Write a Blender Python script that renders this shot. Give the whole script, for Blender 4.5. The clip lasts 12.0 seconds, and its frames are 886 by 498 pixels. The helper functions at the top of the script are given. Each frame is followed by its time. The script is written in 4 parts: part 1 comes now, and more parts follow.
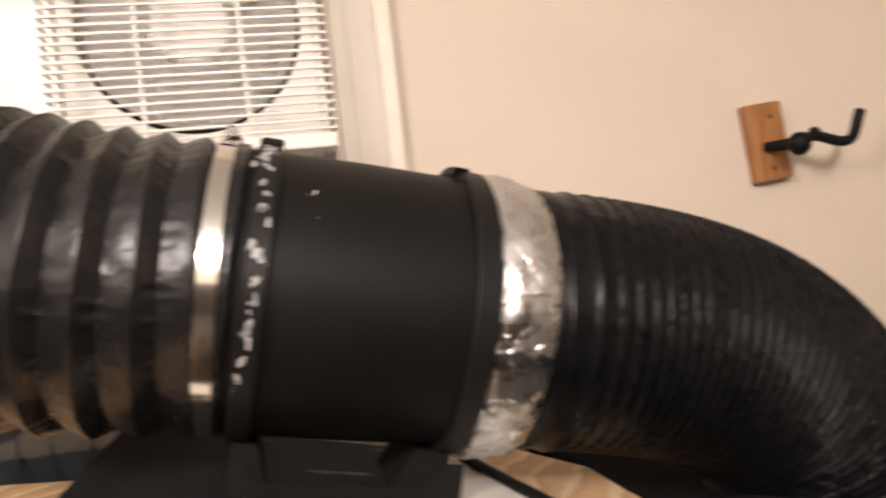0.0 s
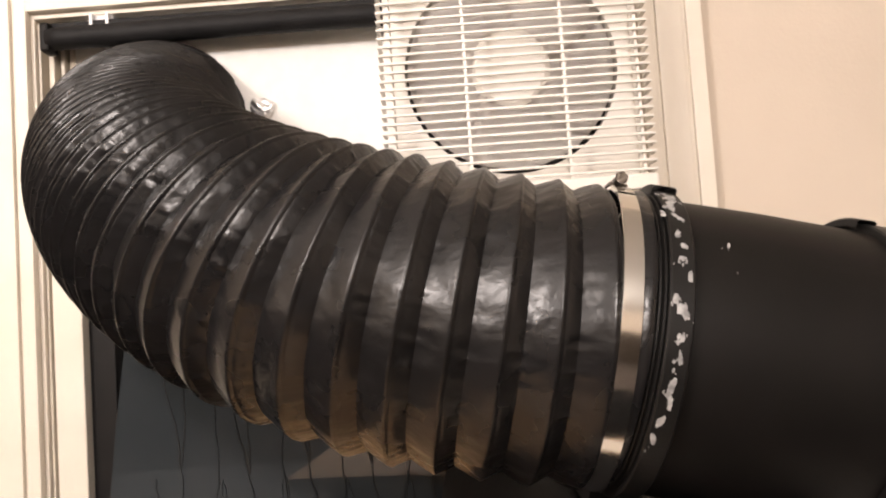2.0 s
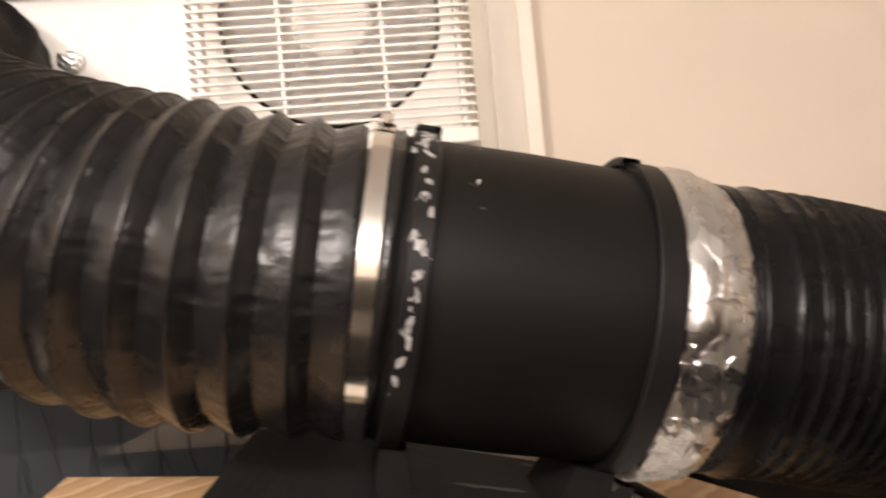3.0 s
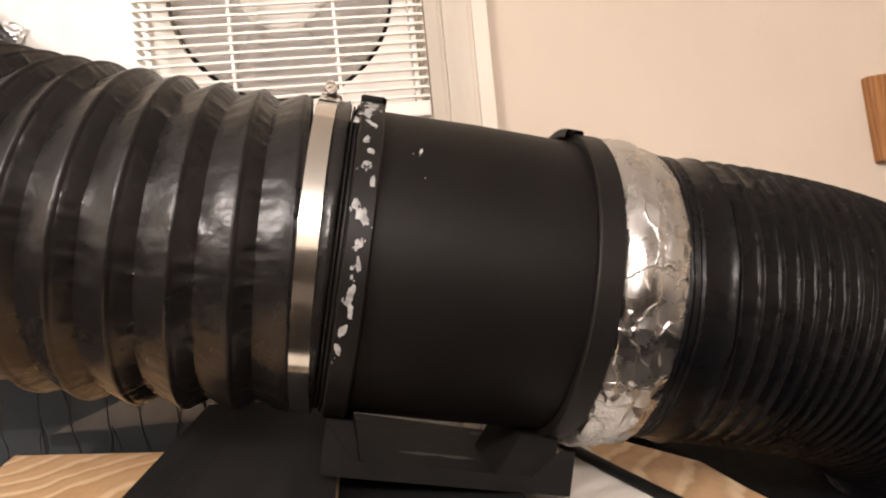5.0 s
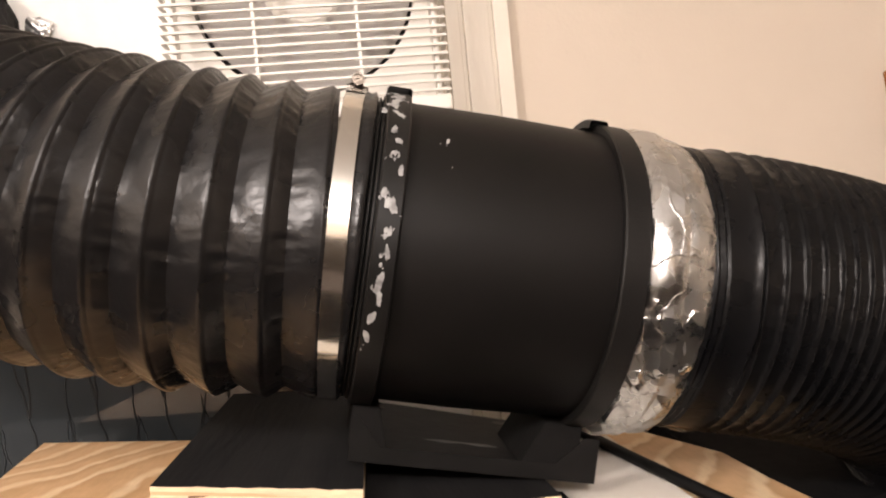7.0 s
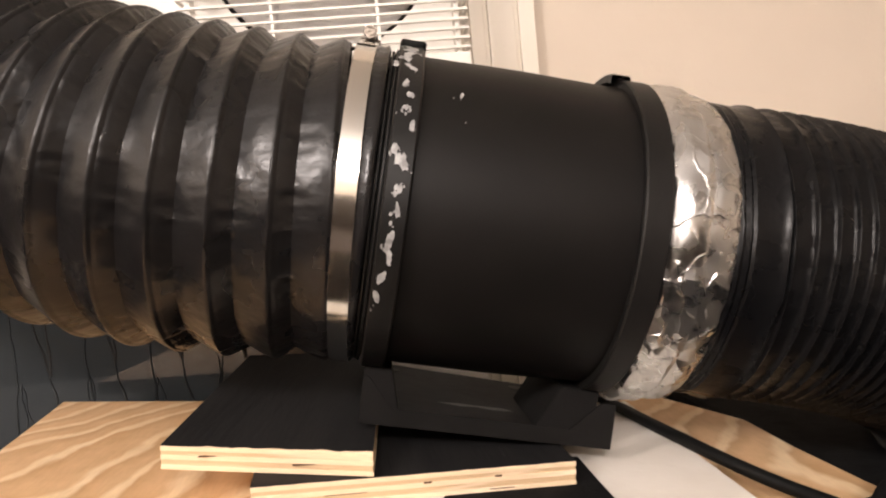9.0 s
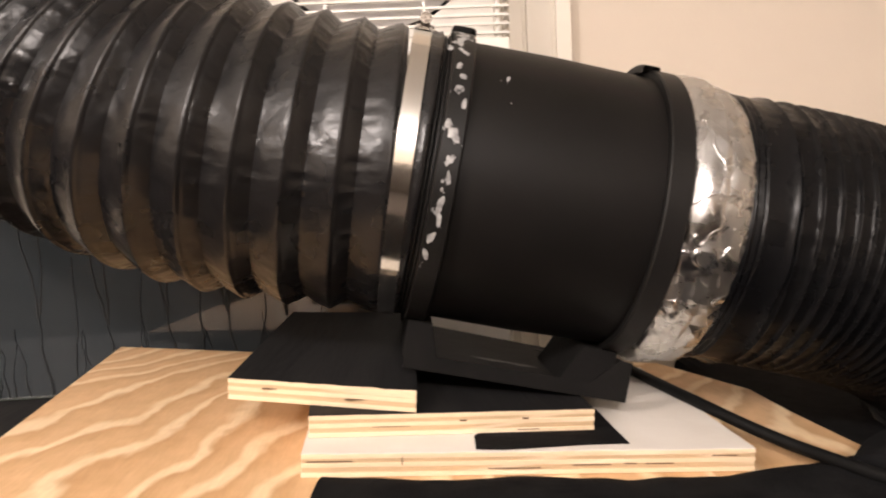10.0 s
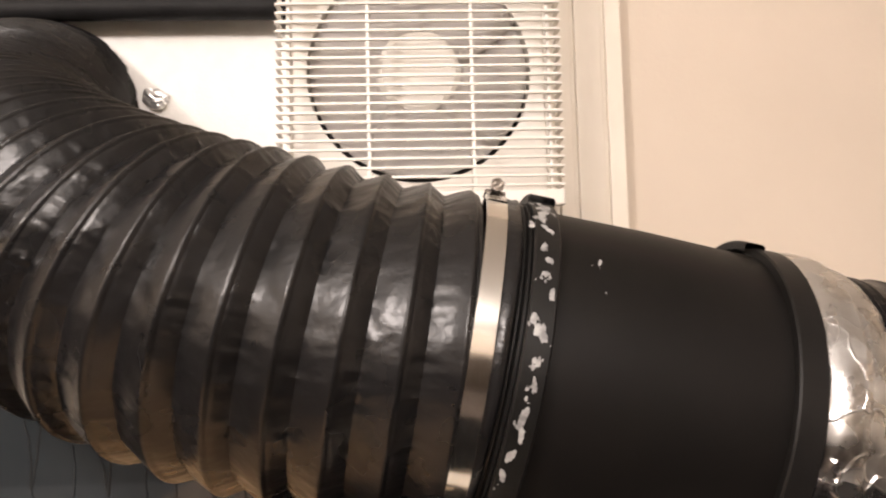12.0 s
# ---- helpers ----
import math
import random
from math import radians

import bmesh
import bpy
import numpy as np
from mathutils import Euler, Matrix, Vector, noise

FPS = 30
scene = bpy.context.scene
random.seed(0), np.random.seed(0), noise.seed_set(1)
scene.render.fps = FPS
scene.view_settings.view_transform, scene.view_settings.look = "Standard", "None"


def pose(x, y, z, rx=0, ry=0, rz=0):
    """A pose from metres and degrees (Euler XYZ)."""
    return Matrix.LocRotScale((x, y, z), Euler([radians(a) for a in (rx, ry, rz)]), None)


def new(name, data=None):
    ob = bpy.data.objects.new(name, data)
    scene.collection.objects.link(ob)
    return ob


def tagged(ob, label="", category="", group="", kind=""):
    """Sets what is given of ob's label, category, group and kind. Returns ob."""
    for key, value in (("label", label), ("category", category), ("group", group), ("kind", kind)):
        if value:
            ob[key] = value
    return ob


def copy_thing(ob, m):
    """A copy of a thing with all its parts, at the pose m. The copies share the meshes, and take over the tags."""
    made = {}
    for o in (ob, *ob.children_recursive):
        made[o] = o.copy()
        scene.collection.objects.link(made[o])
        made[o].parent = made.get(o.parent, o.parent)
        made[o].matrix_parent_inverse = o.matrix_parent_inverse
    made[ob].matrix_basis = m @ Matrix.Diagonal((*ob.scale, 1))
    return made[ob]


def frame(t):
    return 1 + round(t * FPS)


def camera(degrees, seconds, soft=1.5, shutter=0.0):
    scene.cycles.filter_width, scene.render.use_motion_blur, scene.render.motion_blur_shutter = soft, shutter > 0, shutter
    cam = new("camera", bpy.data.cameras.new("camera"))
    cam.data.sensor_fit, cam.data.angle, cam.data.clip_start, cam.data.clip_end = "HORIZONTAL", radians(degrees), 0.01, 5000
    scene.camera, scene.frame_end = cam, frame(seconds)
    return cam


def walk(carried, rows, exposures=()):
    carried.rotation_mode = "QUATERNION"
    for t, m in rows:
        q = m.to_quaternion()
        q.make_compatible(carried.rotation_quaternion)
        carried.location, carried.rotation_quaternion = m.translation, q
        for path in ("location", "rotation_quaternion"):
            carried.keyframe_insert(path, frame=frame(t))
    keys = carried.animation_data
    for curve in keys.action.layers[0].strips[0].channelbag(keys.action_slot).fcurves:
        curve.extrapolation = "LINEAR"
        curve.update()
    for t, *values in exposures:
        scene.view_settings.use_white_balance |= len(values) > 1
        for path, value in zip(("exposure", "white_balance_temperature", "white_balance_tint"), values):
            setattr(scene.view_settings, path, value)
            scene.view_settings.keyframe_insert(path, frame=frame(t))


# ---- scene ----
cam = camera(61.6, 12.0, soft=2.05, shutter=0.6)
PATH = [
    (0.0, pose(0.0106, 0.0796, 0.2554, 89.843, 6.457, -12.425)),
    (0.5, pose(-0.0613, 0.1123, 0.2537, 91.161, 6.169, -6.440)),
    (1.0, pose(-0.1055, 0.1089, 0.2697, 91.030, 5.088, -2.058)),
    (1.5, pose(-0.1455, 0.1043, 0.2873, 92.388, 4.643, 0.340)),
    (2.0, pose(-0.1572, 0.1133, 0.2896, 93.329, 3.767, 1.851)),
    (2.5, pose(-0.1163, 0.1190, 0.2781, 93.127, 4.410, 0.077)),
    (3.0, pose(-0.0302, 0.1410, 0.2509, 91.292, 5.209, -4.451)),
    (3.5, pose(-0.0117, 0.1535, 0.2507, 89.799, 5.214, -6.422)),
    (5.5, pose(-0.0177, 0.1294, 0.2393, 89.484, 5.516, -7.073)),
    (6.0, pose(-0.0242, 0.1278, 0.2470, 89.324, 5.239, -6.612)),
    (6.5, pose(-0.0312, 0.1282, 0.2470, 89.157, 5.240, -6.528)),
    (7.0, pose(-0.0255, 0.1298, 0.2362, 89.402, 5.437, -6.036)),
    (9.0, pose(-0.0158, 0.1457, 0.2294, 87.021, 5.210, -4.117)),
    (9.5, pose(-0.0190, 0.1031, 0.2297, 86.791, 4.438, -4.105)),
    (10.0, pose(-0.0419, 0.0793, 0.2204, 85.776, 2.784, -2.714)),
    (10.5, pose(-0.0655, 0.1451, 0.2351, 87.538, 2.508, -2.039)),
    (11.0, pose(-0.1101, 0.2115, 0.2333, 88.209, 1.964, -4.426)),
    (11.5, pose(-0.0912, 0.1949, 0.2682, 93.616, 2.057, -4.136)),
    (12.0, pose(-0.0823, 0.1762, 0.2818, 94.563, 1.363, -1.921)),
]
walk(cam, PATH)

# ---- world and light ----
world = bpy.data.worlds.new("night")
scene.world = world
world.use_nodes = True
world.node_tree.nodes["Background"].inputs[0].default_value = (0.02, 0.025, 0.035, 1)
world.node_tree.nodes["Background"].inputs[1].default_value = 0.3
scene.view_settings.exposure = 0.0


def bulb(name, place, radius, watts, color):
    d = bpy.data.lights.new(name, "POINT")
    d.shadow_soft_size, d.energy, d.color = radius, watts, color
    ob = new(name, d)
    ob.location = place
    return ob


bulb("ceiling_bulb", (-1.40, -0.60, 1.12), 0.12, 98.0, (1.0, 0.882, 0.83))
bulb("ceiling_bulb", (-0.10, -1.50, 1.18), 0.12, 124.0, (1.0, 0.882, 0.83))

# ---- materials ----


def mat(name, color, rough=0.5, metal=0.0, spec=0.5):
    m = bpy.data.materials.new(name)
    m.use_nodes = True
    b = m.node_tree.nodes["Principled BSDF"]
    b.inputs["Base Color"].default_value = (*color, 1)
    b.inputs["Roughness"].default_value = rough
    b.inputs["Metallic"].default_value = metal
    b.inputs["Specular IOR Level"].default_value = spec
    return m


def node(m, kind, **values):
    n = m.node_tree.nodes.new(kind)
    for k, v in values.items():
        n.inputs[k].default_value = v
    return n


def wire(m, a, b):
    m.node_tree.links.new(a, b)


def noise_of(m, scale, detail=4.0, rough=0.55, stretch=(1, 1, 1)):
    tc = node(m, "ShaderNodeTexCoord")
    mp = node(m, "ShaderNodeMapping", Scale=stretch)
    nz = node(m, "ShaderNodeTexNoise", Scale=scale, Detail=detail, Roughness=rough)
    wire(m, tc.outputs["Object"], mp.inputs[0])
    wire(m, mp.outputs[0], nz.inputs["Vector"])
    return nz


def ramp_of(m, fac, stops):
    r = node(m, "ShaderNodeValToRGB")
    e = r.color_ramp.elements
    while len(e) < len(stops):
        e.new(0.5)
    for el, (p, c) in zip(e, stops):
        el.position, el.color = p, (*c, 1)
    wire(m, fac, r.inputs[0])
    return r


def tone(m, scale, lo, hi, detail=4.0, stretch=(1, 1, 1), a=0.35, b=0.65):
    nz = noise_of(m, scale, detail, stretch=stretch)
    r = ramp_of(m, nz.outputs["Fac"], [(a, lo), (b, hi)])
    wire(m, r.outputs[0], m.node_tree.nodes["Principled BSDF"].inputs["Base Color"])
    return m


def gloss(m, scale, lo, hi, detail=3.0):
    nz = noise_of(m, scale, detail)
    r = node(m, "ShaderNodeMapRange")
    r.inputs["From Min"].default_value, r.inputs["From Max"].default_value = 0.3, 0.7
    r.inputs["To Min"].default_value, r.inputs["To Max"].default_value = lo, hi
    wire(m, nz.outputs["Fac"], r.inputs["Value"])
    wire(m, r.outputs[0], m.node_tree.nodes["Principled BSDF"].inputs["Roughness"])
    return m


def bump(m, layers, crease=0, crease_depth=0.0):
    """layers: (scale, metres, detail, stretch), chained; crease: scale of crumpled facets."""
    last = None
    if crease:
        tc = node(m, "ShaderNodeTexCoord")
        wob = node(m, "ShaderNodeTexNoise", Scale=crease * 0.5, Detail=2.0)
        mix = node(m, "ShaderNodeMixRGB", Fac=0.05)
        vo = node(m, "ShaderNodeTexVoronoi", Scale=crease)
        wire(m, tc.outputs["Object"], wob.inputs["Vector"])
        wire(m, tc.outputs["Object"], mix.inputs[1])
        wire(m, wob.outputs["Color"], mix.inputs[2])
        wire(m, mix.outputs[0], vo.inputs["Vector"])
        last = node(m, "ShaderNodeBump", Strength=1.0, Distance=crease_depth)
        wire(m, vo.outputs["Distance"], last.inputs["Height"])
    for scale, dist, detail, stretch in layers:
        nz = noise_of(m, scale, detail, stretch=stretch)
        bp = node(m, "ShaderNodeBump", Strength=1.0, Distance=dist)
        wire(m, nz.outputs["Fac"], bp.inputs["Height"])
        if last:
            wire(m, last.outputs[0], bp.inputs["Normal"])
        last = bp
    wire(m, last.outputs[0], m.node_tree.nodes["Principled BSDF"].inputs["Normal"])
    return m


def add_folds(m, scale, depth, width):
    """Thin sharp fold lines between flat facets, added to a material's relief."""
    surf = m.node_tree.nodes["Principled BSDF"].inputs["Normal"]
    before = surf.links[0].from_socket
    tc = node(m, "ShaderNodeTexCoord")
    wob = node(m, "ShaderNodeTexNoise", Scale=scale * 0.8, Detail=3.0)
    mix = node(m, "ShaderNodeMixRGB", Fac=0.04)
    vo = node(m, "ShaderNodeTexVoronoi", Scale=scale)
    vo.feature = "DISTANCE_TO_EDGE"
    wire(m, tc.outputs["Object"], wob.inputs["Vector"])
    wire(m, tc.outputs["Object"], mix.inputs[1])
    wire(m, wob.outputs["Color"], mix.inputs[2])
    wire(m, mix.outputs[0], vo.inputs["Vector"])
    rg = node(m, "ShaderNodeMapRange")
    rg.inputs["From Max"].default_value = width
    rg.inputs["To Min"].default_value, rg.inputs["To Max"].default_value = 1.0, 0.0
    wire(m, vo.outputs["Distance"], rg.inputs["Value"])
    bp = node(m, "ShaderNodeBump", Strength=1.0, Distance=depth)
    wire(m, rg.outputs[0], bp.inputs["Height"])
    wire(m, before, bp.inputs["Normal"])
    wire(m, bp.outputs[0], surf)


U = (1, 1, 1)
M_WALL = bump(tone(mat("beige_wall_paint", (0.66, 0.575, 0.475), 0.6, 0, 0.3), 3.0, (0.64, 0.56, 0.465), (0.68, 0.595, 0.495)), [(160, 0.0003, 3, U), (14, 0.0008, 2, U)])
M_CEIL = bump(tone(mat("ceiling_paint", (0.88, 0.865, 0.83), 0.8), 4.0, (0.865, 0.85, 0.815), (0.895, 0.88, 0.845)), [(120, 0.0006, 3, U)])
M_FLOOR = tone(mat("brown_carpet", (0.16, 0.12, 0.09), 0.95), 60, (0.045, 0.035, 0.03), (0.075, 0.06, 0.05))
# for the added bands that darken low reflections and bounce
M_DARKBAND = bump(tone(mat("dark_reflection_band", (0.035, 0.025, 0.018), 0.6, 0, 0.3), 9.0, (0.028, 0.02, 0.014), (0.042, 0.03, 0.021), 4, (4, 4, 0.4)), [(60, 0.0005, 3, (4, 4, 0.3))])
M_TRIM = bump(tone(mat("cream_trim_paint", (0.78, 0.72, 0.62), 0.42), 6.0, (0.74, 0.68, 0.58), (0.8, 0.745, 0.65)), [(60, 0.0008, 3, (1, 1, 0.2))])
M_VINYL = tone(mat("almond_vinyl", (0.62, 0.56, 0.46), 0.45), 12.0, (0.58, 0.52, 0.43), (0.65, 0.59, 0.49))
M_FOAM = bump(tone(mat("white_foam_board", (0.86, 0.85, 0.82), 0.75), 40.0, (0.84, 0.83, 0.8), (0.88, 0.87, 0.84)), [(300, 0.0006, 2, U)])
M_WHITE = bump(tone(mat("white_plastic", (0.82, 0.79, 0.73), 0.38), 8.0, (0.8, 0.77, 0.7), (0.84, 0.81, 0.76)), [(350, 0.0002, 2, U)])
M_BLADE = mat("frosted_blade_plastic", (0.80, 0.765, 0.73), 0.45)
# shade in recesses and holes, put into a dark colour
M_PIT_SHADE = mat("recess_shade_dark", (0.03, 0.028, 0.026), 0.8)
M_SHADE = bump(tone(mat("black_shade_cloth", (0.009, 0.009, 0.0095), 0.6, 0, 0.2), 30, (0.007, 0.007, 0.0075), (0.012, 0.012, 0.0125)), [(400, 0.0004, 2, U)])
M_CLEAR = mat("clear_plastic", (0.75, 0.75, 0.76), 0.15)
M_DUCT = gloss(bump(tone(mat("black_vinyl_duct", (0.0065, 0.0062, 0.0063), 0.3, 0, 0.36), 9.0, (0.0065, 0.0063, 0.0066), (0.0095, 0.0091, 0.0095)), [(13, 0.0016, 2, U), (45, 0.0008, 3, U), (70, 0.0007, 2, (0.35, 1, 1)), (160, 0.0002, 3, U)]), 22, 0.23, 0.34)
M_DUCT_B = gloss(bump(tone(mat("black_ribbed_duct", (0.0045, 0.0045, 0.005), 0.3, 0, 0.17), 9.0, (0.0035, 0.0035, 0.004), (0.0055, 0.0055, 0.006)), [(45, 0.0006, 3, U), (130, 0.0004, 3, U)]), 30, 0.2, 0.36)
M_BODY = bump(tone(mat("matte_black_plastic", (0.0065, 0.0058, 0.0054), 0.5, 0, 0.15), 14.0, (0.0058, 0.0052, 0.0048), (0.0074, 0.0066, 0.0061)), [(900, 0.00012, 2, U)])
M_RING = bump(tone(mat("black_enamel", (0.0085, 0.008, 0.0075), 0.45, 0, 0.2), 18.0, (0.007, 0.0066, 0.0062), (0.0105, 0.0098, 0.0093)), [(500, 0.0001, 2, U)])
M_CRADLE = bump(tone(mat("black_sheet_metal", (0.008, 0.0076, 0.0074), 0.65, 0, 0.1), 24, (0.0065, 0.0062, 0.006), (0.0105, 0.0098, 0.0095)), [(400, 0.00015, 2, U), (30, 0.0008, 2, U)])
M_CHIP = tone(mat("bare_grey_chip", (0.3, 0.3, 0.3), 0.5), 150, (0.18, 0.18, 0.18), (0.40, 0.40, 0.395))
M_SCUFF = mat("grey_scuff", (0.03, 0.029, 0.028), 0.6)
M_STEEL = gloss(bump(mat("stainless_band", (0.70, 0.68, 0.64), 0.15, 1.0), [(45, 0.0001, 2, (1, 1, 1)), (300, 0.00003, 3, (0.2, 1, 1))]), 40, 0.10, 0.18)
M_SCREW = bump(mat("dull_steel", (0.11, 0.095, 0.08), 0.32, 1.0), [(300, 0.0006, 2, U)])
M_FOIL = gloss(bump(mat("aluminium_foil_tape", (0.93, 0.925, 0.915), 0.25, 1.0), [(16, 0.0016, 2, U), (90, 0.0003, 4, U)]), 45, 0.17, 0.40)


add_folds(M_FOIL, 26, 0.0003, 0.03)
M_SCRAP = mat("crumpled_foil", (0.9, 0.9, 0.9), 0.3, 1.0)
M_BLACKPAINT = bump(tone(mat("black_painted_wood", (0.011, 0.011, 0.0115), 0.65, 0, 0.16), 30, (0.0085, 0.0085, 0.009), (0.016, 0.0155, 0.0155), 6, (1, 0.15, 1)), [(160, 0.0008, 4, (1, 0.1, 1))])
M_CLOTH = bump(tone(mat("black_cloth", (0.006, 0.006, 0.0065), 0.9, 0, 0.08), 40, (0.0045, 0.0045, 0.005), (0.009, 0.009, 0.0095)), [(700, 0.0006, 2, U), (30, 0.003, 3, U)])
M_CABLE = mat("black_rubber", (0.005, 0.005, 0.005), 0.55, 0, 0.15)
M_WHITETOP = bump(tone(mat("white_laminate", (0.72, 0.68, 0.62), 0.5), 12, (0.68, 0.64, 0.58), (0.75, 0.715, 0.66)), [(120, 0.0003, 3, U)])
M_OUT = mat("night_outside", (0.02, 0.024, 0.028), 0.9)
M_SASH = tone(mat("dark_sash", (0.006, 0.0055, 0.005), 0.5, 0, 0.3), 20, (0.005, 0.0046, 0.0043), (0.008, 0.007, 0.0065))
M_FILM = tone(mat("smoky_glass", (0.035, 0.041, 0.045), 0.03, 0, 0.9), 5, (0.027, 0.033, 0.037), (0.037, 0.042, 0.045))
M_GREEN = mat("green_glass_edge", (0.028, 0.034, 0.028), 0.25)
M_BRANCH = mat("dark_branch_ink", (0.022, 0.024, 0.025), 0.3, 0, 0.25)


def wood(name, light, dark, ring_scale, distort, stretch, rough=0.5, rings=7.0, turn=0.0):
    m = mat(name, light, rough, 0, 0.35)
    tc = node(m, "ShaderNodeTexCoord")
    mp = node(m, "ShaderNodeMapping", Scale=stretch, Rotation=(0, 0, radians(turn)))
    wire(m, tc.outputs["Object"], mp.inputs[0])
    nz = node(m, "ShaderNodeTexNoise", Scale=ring_scale, Detail=1.5, Distortion=distort)
    wire(m, mp.outputs[0], nz.inputs["Vector"])
    mul = node(m, "ShaderNodeMath")
    mul.operation = "MULTIPLY"
    mul.inputs[1].default_value = rings
    wire(m, nz.outputs["Fac"], mul.inputs[0])
    fr = node(m, "ShaderNodeMath")
    fr.operation = "FRACT"
    wire(m, mul.outputs[0], fr.inputs[0])
    rp = ramp_of(m, fr.outputs[0], [(0.0, light), (0.10, light), (0.30, dark), (0.80, dark), (1.0, light)])
    fine = noise_of(m, 140, 4, stretch=(stretch[0] * 2, stretch[1] * 0.35, stretch[2] * 2))
    r2 = ramp_of(m, fine.outputs["Fac"], [(0.3, (0.92, 0.91, 0.9)), (0.7, (1.04, 1.04, 1.04))])
    mx = node(m, "ShaderNodeMixRGB", Fac=1.0)
    mx.blend_type = "MULTIPLY"
    wire(m, rp.outputs[0], mx.inputs[1])
    wire(m, r2.outputs[0], mx.inputs[2])
    wire(m, mx.outputs[0], m.node_tree.nodes["Principled BSDF"].inputs["Base Color"])
    bp = node(m, "ShaderNodeBump", Strength=0.6, Distance=0.0006)
    wire(m, fine.outputs["Fac"], bp.inputs["Height"])
    wire(m, bp.outputs[0], m.node_tree.nodes["Principled BSDF"].inputs["Normal"])
    return m




def math_node(m, op, a, b_):
    n = node(m, "ShaderNodeMath")
    n.operation = op
    for k, v in enumerate((a, b_)):
        if isinstance(v, (int, float)):
            n.inputs[k].default_value = v
        else:
            wire(m, v, n.inputs[k])
    return n.outputs[0]


def flat_sawn(name, pale, tan, deep, spacing):
    """Rotary-cut pine: broad tan bands between pale wandering lines that sweep aside and close into loops."""
    m = mat(name, tan, 0.5, 0, 0.35)
    tc = node(m, "ShaderNodeTexCoord")
    sp = node(m, "ShaderNodeSeparateXYZ")
    wire(m, tc.outputs["Object"], sp.inputs[0])
    x, y = sp.outputs[0], sp.outputs[1]
    sweep = math_node(m, "POWER", math_node(m, "MAXIMUM", math_node(m, "ADD", y, 0.24), 0.0), 1.8)
    across = math_node(m, "DIVIDE", math_node(m, "SUBTRACT", x, math_node(m, "MULTIPLY", sweep, 0.75)), spacing)
    big = noise_of(m, 5.5, 1.0, stretch=(1.0, 0.75, 1))
    wob = noise_of(m, 26, 2.0, stretch=(1.0, 0.5, 1))
    h = math_node(m, "ADD", across, math_node(m, "MULTIPLY", big.outputs["Fac"], 2.8))
    h = math_node(m, "ADD", h, math_node(m, "MULTIPLY", wob.outputs["Fac"], 0.75))
    fr = math_node(m, "FRACT", h, 0.0)
    rp = ramp_of(m, fr, [(0.0, pale), (0.13, pale), (0.24, deep), (0.55, tan), (0.86, tan), (1.0, pale)])
    fine = noise_of(m, 150, 4, stretch=(2.0, 0.25, 2.0))
    mottle = noise_of(m, 38, 4)
    r2 = ramp_of(m, fine.outputs["Fac"], [(0.3, (0.93, 0.92, 0.91)), (0.7, (1.03, 1.03, 1.03))])
    r3 = ramp_of(m, mottle.outputs["Fac"], [(0.3, (0.93, 0.91, 0.88)), (0.65, (1.03, 1.03, 1.04))])
    last = rp.outputs[0]
    for r in (r2, r3):
        mx = node(m, "ShaderNodeMixRGB", Fac=1.0)
        mx.blend_type = "MULTIPLY"
        wire(m, last, mx.inputs[1])
        wire(m, r.outputs[0], mx.inputs[2])
        last = mx.outputs[0]
    wire(m, last, m.node_tree.nodes["Principled BSDF"].inputs["Base Color"])
    bp = node(m, "ShaderNodeBump", Strength=0.6, Distance=0.0005)
    wire(m, fine.outputs["Fac"], bp.inputs["Height"])
    wire(m, bp.outputs[0], m.node_tree.nodes["Principled BSDF"].inputs["Normal"])
    return m


M_PLY = flat_sawn("pine_plywood_face", (0.80, 0.62, 0.40), (0.64, 0.415, 0.225), (0.54, 0.33, 0.165), 0.055)
M_EDGE = wood("plywood_edge", (0.85, 0.70, 0.51), (0.76, 0.59, 0.40), 6.0, 0.5, (0.25, 1, 3.0), 0.65)
M_PLYDARK = wood("plywood_dark_ply", (0.74, 0.57, 0.39), (0.56, 0.40, 0.24), 9.0, 0.5, (0.25, 1, 3.0), 0.7)
M_VOID = mat("dark_ply_gap", (0.10, 0.055, 0.03), 0.9)
M_OAK = wood("stained_oak", (0.42, 0.20, 0.075), (0.30, 0.13, 0.045), 18.0, 0.4, (2.0, 1.0, 0.2), 0.4)


def pane_material():
    m = mat("window_glass", (1, 1, 1), 0.02)
    nt = m.node_tree
    out = nt.nodes["Material Output"]
    tr = node(m, "ShaderNodeBsdfTransparent")
    tr.inputs[0].default_value = (0.86, 0.9, 0.9, 1)
    gl = node(m, "ShaderNodeBsdfGlossy", Roughness=0.02)
    fr = node(m, "ShaderNodeFresnel", IOR=1.52)
    ad = node(m, "ShaderNodeMath")
    ad.operation = "MULTIPLY_ADD"
    ad.inputs[1].default_value, ad.inputs[2].default_value = 1.6, 0.02
    mx = node(m, "ShaderNodeMixShader")
    wire(m, fr.outputs[0], ad.inputs[0])
    wire(m, ad.outputs[0], mx.inputs[0])
    wire(m, tr.outputs[0], mx.inputs[1])
    wire(m, gl.outputs[0], mx.inputs[2])
    wire(m, mx.outputs[0], out.inputs["Surface"])
    return m


M_GLASS = pane_material()

# ---- mesh helpers ----


